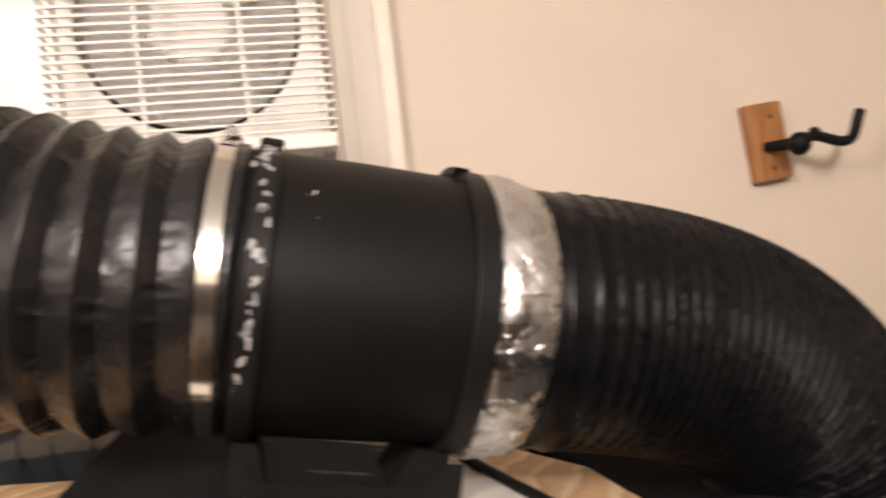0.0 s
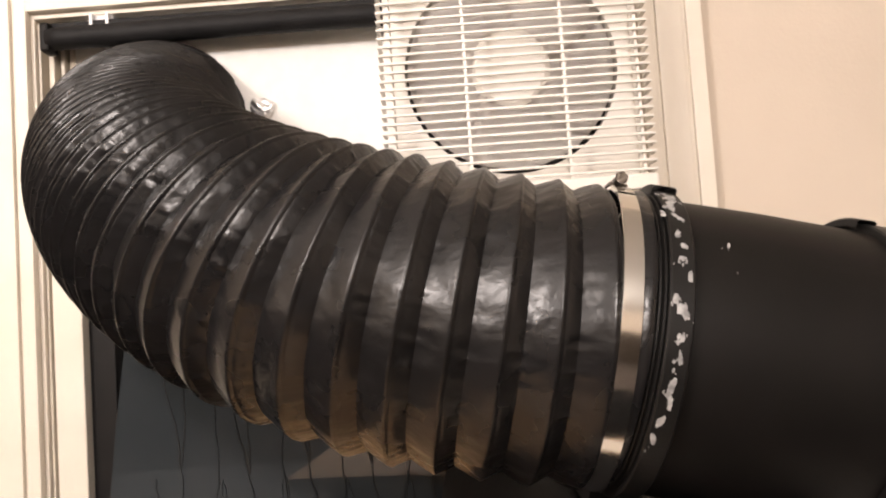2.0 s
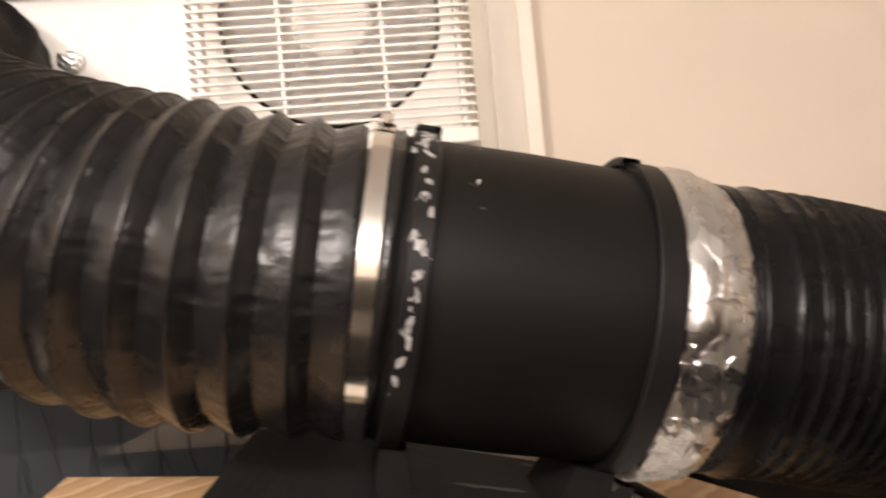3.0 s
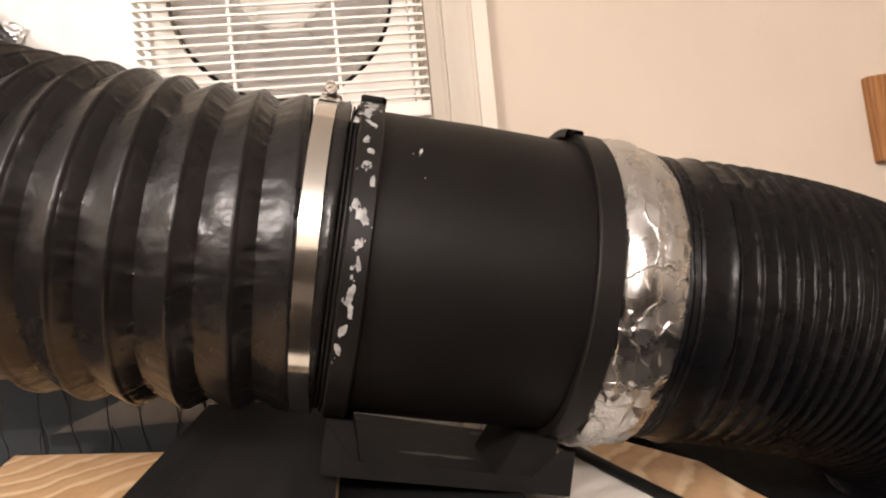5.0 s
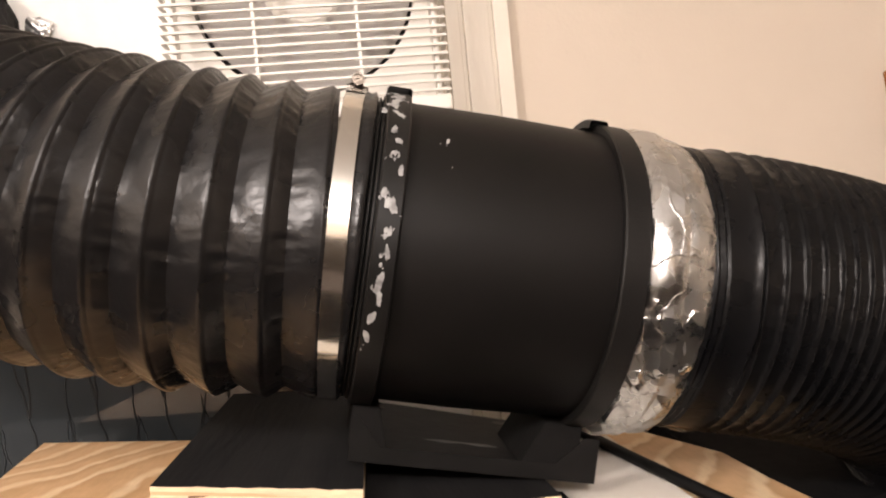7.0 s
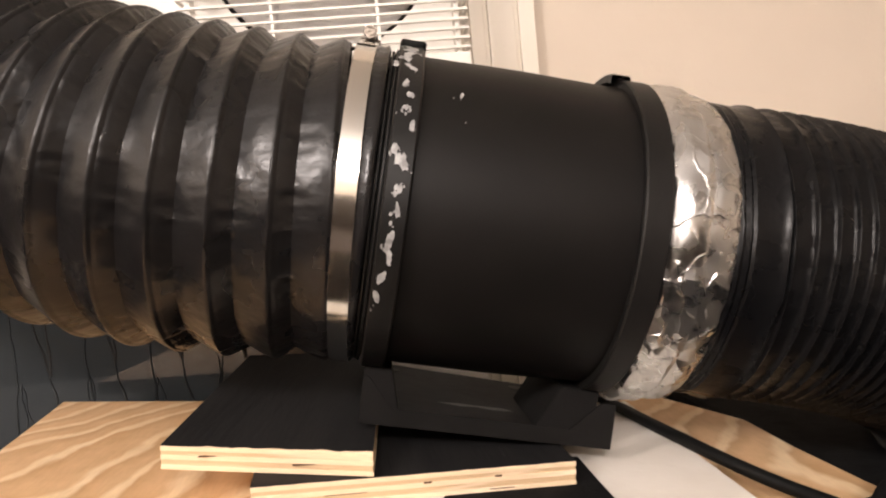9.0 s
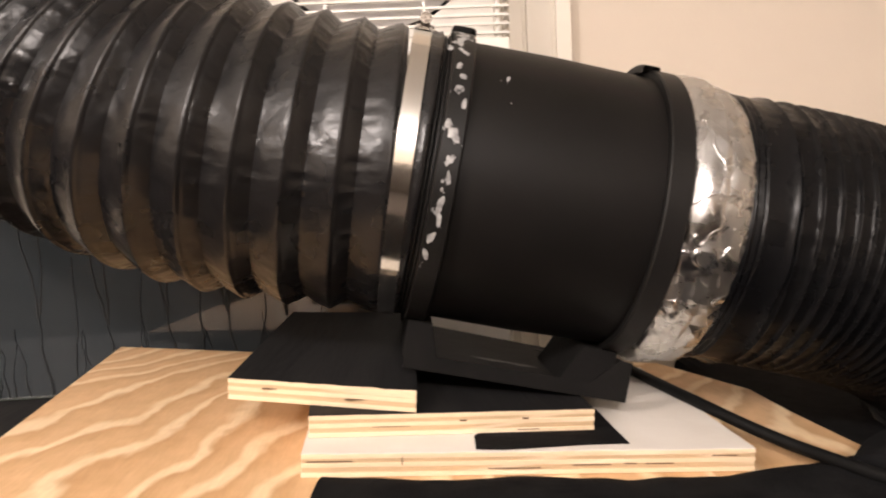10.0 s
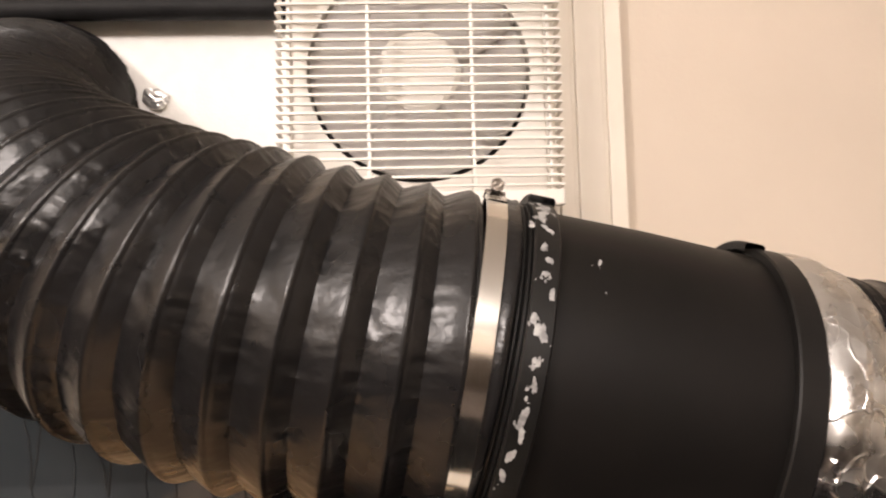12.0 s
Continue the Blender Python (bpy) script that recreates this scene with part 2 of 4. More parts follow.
def part(name, bm, material, parent=None, label="", smooth=False, local=None, crisp=0):
    """One bmesh as one mesh object under parent; crisp: edges over this many degrees stay sharp."""
    bmesh.ops.recalc_face_normals(bm, faces=bm.faces)
    me = bpy.data.meshes.new(name)
    bm.to_mesh(me)
    bm.free()
    for mt in material if isinstance(material, (list, tuple)) else [material]:
        me.materials.append(mt)
    if smooth:
        me.polygons.foreach_set("use_smooth", [True] * len(me.polygons))
    if crisp:
        me.set_sharp_from_angle(angle=radians(crisp))
    ob = new(name, me)
    if parent:
        ob.parent = parent
    if local:
        ob.matrix_local = local
    if label:
        ob["label"] = label
    return ob


def thing(name, m, label, category, group="", kind=""):
    e = new(name)
    e.empty_display_size = 0.02
    e.matrix_world = m
    return tagged(e, label, category, group, kind)


def box(x0, x1, y0, y1, z0, z1, bevel=0.0, bm=None, segs=2):
    b = bmesh.new()
    bmesh.ops.create_cube(b, size=1)
    for v in b.verts:
        v.co = ((x0 + x1) / 2 + v.co.x * (x1 - x0), (y0 + y1) / 2 + v.co.y * (y1 - y0), (z0 + z1) / 2 + v.co.z * (z1 - z0))
    if bevel:
        bmesh.ops.bevel(b, geom=b.edges[:], offset=bevel, segments=segs, affect="EDGES", profile=0.5)
    if bm is None:
        return b
    me = bpy.data.meshes.new("t")
    b.to_mesh(me)
    b.free()
    bm.from_mesh(me)
    bpy.data.meshes.remove(me)
    return bm


def prism(points, z0, z1, bevel=0.0):
    """A flat polygon in x and y with thickness."""
    b = bmesh.new()
    lo = [b.verts.new((x, y, z0)) for x, y in points]
    f = b.faces.new(lo)
    r = bmesh.ops.extrude_face_region(b, geom=[f])
    for v in r["geom"]:
        if isinstance(v, bmesh.types.BMVert):
            v.co.z = z1
    if bevel:
        bmesh.ops.bevel(b, geom=b.edges[:], offset=bevel, segments=2, affect="EDGES")
    return b


def plate(points, y0, y1, bevel=0.0):
    """A flat polygon in x and z with thickness along y."""
    b = prism(points, 0, 1)
    for v in b.verts:
        v.co = (v.co.x, y0 + v.co.z * (y1 - y0), v.co.y)
    if bevel:
        bmesh.ops.bevel(b, geom=b.edges[:], offset=bevel, segments=2, affect="EDGES")
    return b


def lathe(profile, segs=96, a0=0.0, a1=360.0):
    """(s, r) pairs turned about the x axis; angle 0 faces -y, 90 is up."""
    b = bmesh.new()
    full = abs(a1 - a0) >= 359.9
    n = segs if full else segs + 1
    rows = []
    for s, r in profile:
        row = []
        for k in range(n):
            t = radians(a0 + (a1 - a0) * k / segs)
            row.append(b.verts.new((s, -r * math.cos(t), r * math.sin(t))))
        rows.append(row)
    for i in range(len(rows) - 1):
        for k in range(segs):
            k2 = (k + 1) % n
            b.faces.new((rows[i][k], rows[i][k2], rows[i + 1][k2], rows[i + 1][k]))
    return b


def bezier(pts, n):
    """A chain of cubic pieces: p0 h0 h1 p1 h2 h3 p2 ..."""
    out = []
    for i in range(0, len(pts) - 1, 3):
        p = [Vector(q) for q in pts[i:i + 4]]
        for k in range(n):
            t = k / n
            u = 1 - t
            out.append(p[0] * u ** 3 + p[1] * 3 * u * u * t + p[2] * 3 * u * t * t + p[3] * t ** 3)
    out.append(Vector(pts[-1]))
    return out


def even(line, step):
    """The line at even steps, with the length run so far."""
    out, run, want = [], 0.0, 0.0
    for p, q in zip(line, line[1:]):
        d = (q - p).length
        while want <= run + d and d > 0:
            out.append((p.lerp(q, (want - run) / d), want))
            want += step
        run += d
    return out


def frames_along(points, up):
    out = []
    u = Vector(up)
    for i, (p, s) in enumerate(points):
        t = (points[min(i + 1, len(points) - 1)][0] - points[max(i - 1, 0)][0]).normalized()
        u = (u - t * u.dot(t)).normalized()
        out.append((p, s, t, u, t.cross(u)))
    return out


def tube(line, radius, segs=12, step=0.004):
    b = bmesh.new()
    rows = []
    for p, s, t, u, w in frames_along(even(line, step), (0.1, 0.2, 1)):
        rows.append([b.verts.new(p + radius * (u * math.cos(k * math.tau / segs) + w * math.sin(k * math.tau / segs))) for k in range(segs)])
    for r, q in zip(rows, rows[1:]):
        for k in range(segs):
            b.faces.new((r[k], r[(k + 1) % segs], q[(k + 1) % segs], q[k]))
    b.faces.new(rows[0])
    b.faces.new(rows[-1][::-1])
    return b


def ribbed(line, pitch, crest, shape, steps, phase, segs, tilt=lambda s: 0.0, step=0.002):
    """A wire-ribbed flexible duct along a line, its rows laid on each rib's own crest and folds.
    pitch, crest, tilt: functions of the length run; shape(f, an, q, s): metres under the crest line at the fraction f of a rib."""
    fr = frames_along(even(line, step), (0, 0, 1))
    turns = [phase]
    for a, b_ in zip(fr, fr[1:]):
        turns.append(turns[-1] + (b_[1] - a[1]) / pitch(0.5 * (a[1] + b_[1])))
    turns = np.array(turns)
    runs = np.array([f[1] for f in fr])
    vec = [np.array([tuple(f[i]) for f in fr]) for i in (0, 3, 4)]
    an = np.arange(segs) * math.tau / segs
    lay = np.cos(an)
    qs = sorted({turns[0], turns[-1], *(k + f for k in range(int(turns[0]) - 1, int(turns[-1]) + 1) for f in steps if turns[0] < k + f < turns[-1])})
    b = bmesh.new()
    rows = []
    for q in qs:
        s0 = float(np.interp(q, turns, runs))
        s = np.interp(q - tilt(s0) * lay, turns, runs)
        p, u, w = (np.stack([np.interp(s, runs, v[:, i]) for i in range(3)], 1) for v in vec)
        row = []
        for k in range(segs):
            r = crest(s[k]) - shape(q - math.floor(q), an[k], q, s[k])
            row.append(b.verts.new(p[k] + r * (u[k] * math.cos(an[k]) + w[k] * math.sin(an[k]))))
        rows.append(row)
    for r, q in zip(rows, rows[1:]):
        for k in range(segs):
            b.faces.new((r[k], r[(k + 1) % segs], q[(k + 1) % segs], q[k]))
    return b


# ---- room ----
WALL_Y = 1.215
WX0, WX1, WZ0, WZ1 = -0.80, 0.122, -0.09, 0.757   # the window's opening


def wall(name, b, m, label, category):
    return tagged(part(name, b, m), label, category, "", "structure")


b = box(-2.4, WX0, WALL_Y, 1.36, -0.9, 1.5)
box(WX1, 2.4, WALL_Y, 1.36, -0.9, 1.5, 0, b)
box(WX0, WX1, WALL_Y, 1.36, WZ1, 1.5, 0, b)
box(WX0, WX1, WALL_Y, 1.36, -0.9, WZ0, 0, b)
wall("wall_north", b, M_WALL, "beige painted wall with a window opening", "wall")
wall("wall_west", box(-2.52, -2.4, -3.0, 1.36, -0.9, 1.5), M_WALL, "plain beige painted side wall", "wall")
# unseen dark bands, added so glossy things reflect a dark lower room
wall("dark_wall_band", box(-2.4, -2.38, -2.98, 1.21, -0.9, 0.45, 0.002), M_DARKBAND, "unseen dark band added on the lower wall to darken reflections", "panelling")
wall("dark_wall_band", box(-2.38, 2.4, -3.0, -2.98, -0.9, 0.52, 0.002), M_DARKBAND, "unseen dark band added on the lower wall to darken reflections", "panelling")
wall("wall_east", box(2.4, 2.52, -3.0, 1.36, -0.9, 1.5), M_WALL, "plain beige painted side wall", "wall")
wall("wall_south", box(-2.52, 2.52, -3.12, -3.0, -0.9, 1.5), M_WALL, "plain beige painted wall", "wall")
wall("ceiling", box(-2.52, 2.52, -3.12, 1.36, 1.5, 1.6), M_CEIL, "plain off-white ceiling", "ceiling")
wall("floor", box(-2.52, 2.52, -3.12, 1.36, -1.0, -0.9), M_FLOOR, "brown carpeted floor", "floor")

lamp = thing("ceiling_lamp", pose(-1.40, -0.60, 1.5), "pendant ceiling lamp with a white base and cord", "ceiling lamp", "ceiling lamps")
part("base", lathe([(0, 0.001), (0, 0.10), (0.02, 0.10), (0.035, 0.09), (0.035, 0.001)], 48), M_WHITE, lamp, local=pose(0, 0, 0, 0, 90, 0))
part("cord", tube([Vector((0, 0, -0.035)), Vector((0, 0, -0.24))], 0.003, 10, 0.05), M_WHITE, lamp, smooth=True)
copy_thing(lamp, pose(-0.10, -1.50, 1.5))

# window: casing, jambs, tracks, glass
win = thing("window_1", pose(0, 0, 0), "cream cased window, its upper half closed by a white board", "window", "", "structure")


def casing(name, x0, x1, z0, z1, upright, outer_hi):
    """A moulded flat casing: a thick outer band, a groove and a thin inner lip."""
    b = bmesh.new()
    lo, hi = (x0, x1) if upright else (z0, z1)
    cuts = [(0.0, 0.25, 0.020), (0.25, 0.31, 0.014), (0.31, 0.72, 0.017), (0.72, 0.78, 0.010), (0.78, 1.0, 0.013)]
    for f0, f1, d in cuts:
        if outer_hi:
            f0, f1 = 1 - f1, 1 - f0
        p, q = lo + (hi - lo) * f0, lo + (hi - lo) * f1
        if upright:
            box(p, q, WALL_Y - d, WALL_Y, z0, z1, 0.0012, b)
        else:
            box(x0, x1, WALL_Y - d, WALL_Y, p, q, 0.0012, b)
    return part(name, b, M_TRIM, win)


casing("casing", WX1, 0.214, WZ0 - 0.1, WZ1 + 0.09, True, True)
casing("casing", -0.885, WX0, WZ0 - 0.1, WZ1 + 0.09, True, False)
casing("casing", WX0, WX1, WZ1, WZ1 + 0.09, False, True)
part("jamb", box(WX1 - 0.012, WX1, WALL_Y, 1.34, WZ0, WZ1, 0.001), M_TRIM, win)
part("jamb", box(WX0, WX0 + 0.006, WALL_Y, 1.34, WZ0, WZ1, 0.001), M_TRIM, win)
part("jamb", box(WX0 + 0.006, WX1 - 0.012, WALL_Y, 1.34, WZ1 - 0.008, WZ1, 0.001), M_TRIM, win)
for x0, x1, y0, z0, z1 in ((-0.793, -0.789, 1.222, WZ0, 0.745), (-0.779, -0.771, 1.226, 0.60, 0.742), (-0.766, -0.760, 1.236, 0.60, 0.74), (-0.756, -0.748, 1.244, 0.66, 0.738)):
    part("track", box(x0, x1, y0, 1.32, z0, z1, 0.0012), M_VINYL, win, "almond vinyl sash track")
part("stop", box(-0.785, -0.740, 1.222, 1.30, WZ0, 0.60, 0.002), M_TRIM, win, "cream vinyl stop")
part("sill", box(WX0, WX1, WALL_Y - 0.03, 1.34, WZ0 - 0.03, WZ0, 0.003), M_SASH, win, "dark window sill")
part("sash_stile", box(-0.740, -0.700, 1.240, 1.295, WZ0, 0.43, 0.002), M_SASH, win, "dark sash stile")
part("sash_stile", box(0.075, 0.110, 1.262, 1.295, WZ0, 0.43, 0.002), M_SASH, win, "dark sash stile")
part("sash_rail", box(-0.700, 0.075, 1.262, 1.295, WZ0, -0.066, 0.002), M_SASH, win, "dark sash rail")
part("sash_rail", box(-0.700, 0.075, 1.262, 1.295, 0.39, 0.43, 0.002), M_SASH, win, "dark sash rail")
pane = part("pane", box(-0.700, 0.075, 1.274, 1.278, -0.066, 0.39), M_GLASS, win, "night-dark window pane")
pane.visible_shadow = False

# smoky glass panel printed with bare branches, standing before the lower window
PY = 1.125
film = thing("glass_panel", pose(0, 0, 0), "smoky grey glass panel printed with bare branches, before the window", "glass panel")
edge = [(-0.665 + 0.028 * ((z + 0.034) / 0.24) ** 1.3, z) for z in [-0.034 + 0.033 * i for i in range(11)]]
part("sheet", plate(edge + [(-0.06, 0.296), (-0.06, -0.034)], PY, PY + 0.005, 0.0006), M_FILM, film)
part("bottom_edge", box(-0.665, -0.06, PY - 0.003, PY + 0.008, -0.0365, -0.033, 0.0005), M_GREEN, film, "greenish glass edge strip")
rng = random.Random(5)


def branch(x, z0, z1, lean, w):
    """A thin uneven upright stroke."""
    b = bmesh.new()
    n = 14
    prev = None
    for i in range(n + 1):
        f = i / n
        z = z0 + (z1 - z0) * f
        cx = x + lean * f + 0.014 * f * (1 - f) * math.sin(f * 7 + x * 90) + 0.001 * rng.uniform(-1, 1)
        ww = 0.95 * w * (1.0 - 0.7 * f)
        cur = [b.verts.new((cx - ww, PY - 0.0003, z)), b.verts.new((cx + ww, PY - 0.0003, z)), b.verts.new((cx, PY - 0.0014, z))]
        if prev:
            for k in range(3):
                b.faces.new((prev[k], prev[(k + 1) % 3], cur[(k + 1) % 3], cur[k]))
        prev = cur
    part("branch", b, M_BRANCH, film)


for x in (-0.560, -0.468, -0.385, -0.30, -0.22):
    j = rng.uniform(-0.01, 0.01)
    fz = 0.068 + rng.uniform(-0.010, 0.010)
    branch(x + 0.010, -0.033, fz, -0.010, 0.0030)
    branch(x, fz, 0.24 + j * 3, -0.024 + j, 0.0022)
    branch(x, fz, 0.27 - j * 3, 0.014 + j, 0.0022)
    branch(x - 0.040, -0.033, 0.06 + j, 0.005, 0.0015)
    branch(x - 0.020, -0.033, 0.055 + j, -0.014, 0.0015)
    branch(x + 0.046, -0.033, 0.15 + j * 4, 0.005, 0.0017)
for x in (-0.622, -0.609):
    branch(x, -0.033, 0.035, 0.005 if x < -0.615 else -0.005, 0.0014)
tagged(part("ledge", prism([(-0.88, 0.6), (-0.46, 0.6), (-0.46, 1.085), (0.20, 1.085), (0.20, WALL_Y - 0.022), (-0.88, WALL_Y - 0.022)], -0.075, -0.0375, 0.002), M_BLACKPAINT), "black ledge below the window", "ledge", "", "structure")
b = box(-0.055, 0.110, 1.247, 1.260, WZ0, 0.405)
tagged(part("foam_board", b, M_FOAM), "white foam board strip beside the lower glass", "foam board")
tagged(part("backdrop", box(-3, 3, 2.2, 2.22, -2, 3), M_OUT), "dark night outside the window", "backdrop", "", "structure")

# white foam board in the upper window
foam = bmesh.new()
HX, HZ, HR = -0.6119, 0.5869, 0.122   # the duct's hole
ring_in, ring_out = [], []
n = 48
for k in range(n):
    t = k * math.tau / n
    c, s = math.cos(t), math.sin(t)
    ring_in.append((HX + HR * c, HZ + HR * s))
    lim = min((0.1826 if c > 0 else 0.144) / max(abs(c), 1e-6), (0.1511 if s > 0 else 0.1799) / max(abs(s), 1e-6))
    ring_out.append((HX + lim * c, HZ + lim * s))
for y in (1.247, 1.262):
    vi = [foam.verts.new((x, y, z)) for x, z in ring_in]
    vo = [foam.verts.new((x, y, z)) for x, z in ring_out]
    for k in range(n):
        foam.faces.new((vi[k], vi[(k + 1) % n], vo[(k + 1) % n], vo[k]))
    if y < 1.25:
        front = vi
    else:
        for k in range(n):
            foam.faces.new((front[k], front[(k + 1) % n], vi[(k + 1) % n], vi[k]))
box(-0.4293, 0.110, 1.247, 1.262, 0.407, 0.738, 0, foam)
tagged(part("foam_board", foam, M_FOAM), "bright white foam board filling the upper window", "foam board")

# rolled black shade and its clear bracket
shade = thing("roller_shade", pose(0, 0, 0), "black rolled window shade hung under the window head", "window shade")
roll = tube([Vector((-0.765, 1.205, 0.712)), Vector((0.105, 1.205, 0.712))], 0.017, 24, 0.02)
for v in roll.verts:
    v.co.z += 0.0015 * noise.noise(v.co * 9)
part("roll", roll, M_SHADE, shade, smooth=True)
part("head_rail", box(-0.768, 0.105, 1.205, 1.232, 0.722, 0.738, 0.003), M_SHADE, shade)
part("end_cap", box(-0.775, -0.76, 1.192, 1.222, 0.690, 0.735, 0.004), M_BODY, shade)
for x in (-0.705, 0.06):
    b = box(x, x + 0.034, 1.214, 1.240, 0.738, 0.748, 0.002)
    box(x + 0.002, x + 0.007, 1.204, 1.216, 0.722, 0.748, 0.001, b)
    box(x + 0.027, x + 0.032, 1.204, 1.216, 0.722, 0.748, 0.001, b)
    part("bracket", b, M_CLEAR, shade, "clear plastic bracket")

# ---- window fan ----
GX0, GX1, GY, GZ0, GZ1 = -0.257, 0.108, 1.100, 0.409, 0.783
fan2 = thing("window_fan", pose(0, 0, 0), "white square window fan behind a slatted grille, switched off", "window fan")
cx, cz = (GX0 + GX1) / 2, 0.598
b = bmesh.new()
for x0, x1, z0, z1 in ((GX0 + 0.006, GX0 + 0.012, GZ0 + 0.004, GZ1 - 0.004), (GX1 - 0.012, GX1 - 0.006, GZ0 + 0.004, GZ1 - 0.004),
                       (GX0 + 0.012, GX1 - 0.012, GZ0 + 0.004, GZ0 + 0.010), (GX0 + 0.012, GX1 - 0.012, GZ1 - 0.010, GZ1 - 0.004)):
    box(x0, x1, GY + 0.050, 1.247, z0, z1, 0.001, b)
part("housing", b, M_WHITE, fan2)
b = bmesh.new()
n = 64
rin, rout = [], []
for k in range(n):
    t = k * math.tau / n
    c, s = math.cos(t), math.sin(t)
    lim = min(0.170 / max(abs(c), 1e-6), (0.174 if s > 0 else 0.178) / max(abs(s), 1e-6))
    rin.append(b.verts.new((cx + 0.150 * c, GY + 0.05, cz + 0.150 * s)))
    rout.append(b.verts.new((cx + lim * c, GY + 0.05, cz + lim * s)))
back = [b.verts.new((v.co.x, GY + 0.09, v.co.z)) for v in rin]
for k in range(n):
    b.faces.new((rin[k], rin[(k + 1) % n], rout[(k + 1) % n], rout[k]))
    b.faces.new((rin[k], rin[(k + 1) % n], back[(k + 1) % n], back[k]))
part("face_plate", b, M_WHITE, fan2)
# flat dark sheet painted as the shade behind the blades
part("recess_shade", box(cx - 0.165, cx + 0.165, GY + 0.100, GY + 0.104, cz - 0.165, cz + 0.165), M_PIT_SHADE, fan2)
UP = pose(0, 0, 0, 0, 0, 90)   # turns a lathe's axis from x to y
hub = part("hub", lathe([(0.0, 0.0005), (0.0, 0.050), (0.004, 0.057), (0.03, 0.058), (0.03, 0.0005)], 64), M_WHITE, fan2, smooth=False)
hub.matrix_local = pose(cx, GY + 0.056, cz + 0.004) @ UP
for k in range(5):
    b = bmesh.new()
    rows = []
    for i in range(10):
        r = 0.055 + 0.0915 * i / 9
        row = []
        for j in range(9):
            t = (j / 8 - 0.5) * radians(86) + 0.25 * (r - 0.05) / 0.08
            row.append(b.verts.new((r * math.cos(t), (j / 8 - 0.5) * 0.012, r * math.sin(t))))
        rows.append(row)
    for i in range(9):
        for j in range(8):
            b.faces.new((rows[i][j], rows[i + 1][j], rows[i + 1][j + 1], rows[i][j + 1]))
    bmesh.ops.solidify(b, geom=b.faces[:], thickness=0.002)
    bl = part("blade", b, M_BLADE, fan2, "translucent white fan blade", smooth=True)
    bl.matrix_local = pose(cx, GY + 0.060, cz + 0.004, 0, k * 72 + 20, 0)
b = box(GX0, GX1, GY + 0.002, GY + 0.022, GZ0, GZ0 + 0.021, 0.003)
part("grille_frame", b, M_WHITE, fan2)
part("grille_frame", box(GX0, GX1, GY + 0.002, GY + 0.022, GZ1 - 0.021, GZ1, 0.003), M_WHITE, fan2)
pitch = 0.0119
slat_mesh = None
z = GZ0 + 0.0265
while z < GZ1 - 0.022:
    if slat_mesh is None:
        # a bar whose ends curl back round the sides
        b = box(GX0 + 0.004, GX1 - 0.004, GY, GY + 0.005, -0.0018, 0.0018, 0.0008)
        box(GX0, GX0 + 0.0055, GY + 0.001, GY + 0.030, -0.0018, 0.0018, 0.0008, b)
        box(GX1 - 0.0055, GX1, GY + 0.001, GY + 0.030, -0.0018, 0.0018, 0.0008, b)
        s = part("slat", b, M_WHITE, fan2)
        slat_mesh = s.data
    else:
        s = new("slat", slat_mesh)
        s.parent = fan2
    s.location.z = z
    z += pitch
for x in (-0.1395, -0.0070):
    part("rib", box(x - 0.0022, x + 0.0022, GY + 0.0015, GY + 0.012, GZ0 + 0.019, GZ1 - 0.019, 0.0008), M_WHITE, fan2)
for x in (GX0 + 0.014, GX1 - 0.018):
    part("rib", box(x, x + 0.004, GY + 0.006, GY + 0.03, GZ0 + 0.019, GZ1 - 0.019, 0.0008), M_WHITE, fan2)

# ---- guitar hanger on the wall ----
hang = thing("wall_hanger", pose(0.843, WALL_Y, 0.3715, 0, 3.0, 0), "oak-stained wooden wall hanger with a dark padded hook", "wall hook")
part("backplate", box(-0.035, 0.035, -0.021, 0, -0.067, 0.067, 0.003), M_OAK, hang, "stained oak backplate", local=pose(0, 0, 0, 0, -8, 0))
for z in (0.043, -0.045):
    part("screw", lathe([(0, 0.0005), (0, 0.004), (0.0015, 0.0035), (0.0022, 0.0005)], 16), M_SCREW, hang, local=pose(0.006, -0.021, z) @ pose(0, 0, 0, 0, 0, -90))
part("shaft", tube([Vector((-0.004, -0.02, -0.010)), Vector((0.004, -0.075, -0.012))], 0.0095, 20), M_CABLE, hang, smooth=True)
b = bmesh.new()
bmesh.ops.create_uvsphere(b, u_segments=24, v_segments=16, radius=0.0175)
for v in b.verts:
    v.co = Vector((v.co.x * 1.05 + 0.008, v.co.y * 1.1 - 0.085, v.co.z * 1.1 - 0.014))
part("pad", b, M_CABLE, hang, "dark rubber pad", smooth=True)
b = bmesh.new()
bmesh.ops.create_uvsphere(b, u_segments=20, v_segments=12, radius=0.010)
for v in b.verts:
    v.co += Vector((0.037, -0.085, 0.003))
part("knuckle", b, M_CABLE, hang, smooth=True)
part("arm", tube(bezier([(0.02, -0.085, -0.006), (0.045, -0.085, 0.006), (0.065, -0.09, -0.016), (0.088, -0.092, -0.013), (0.11, -0.094, -0.010), (0.105, -0.094, 0.010), (0.120, -0.095, 0.040)], 24), 0.0085, 18), M_CABLE, hang, smooth=True)

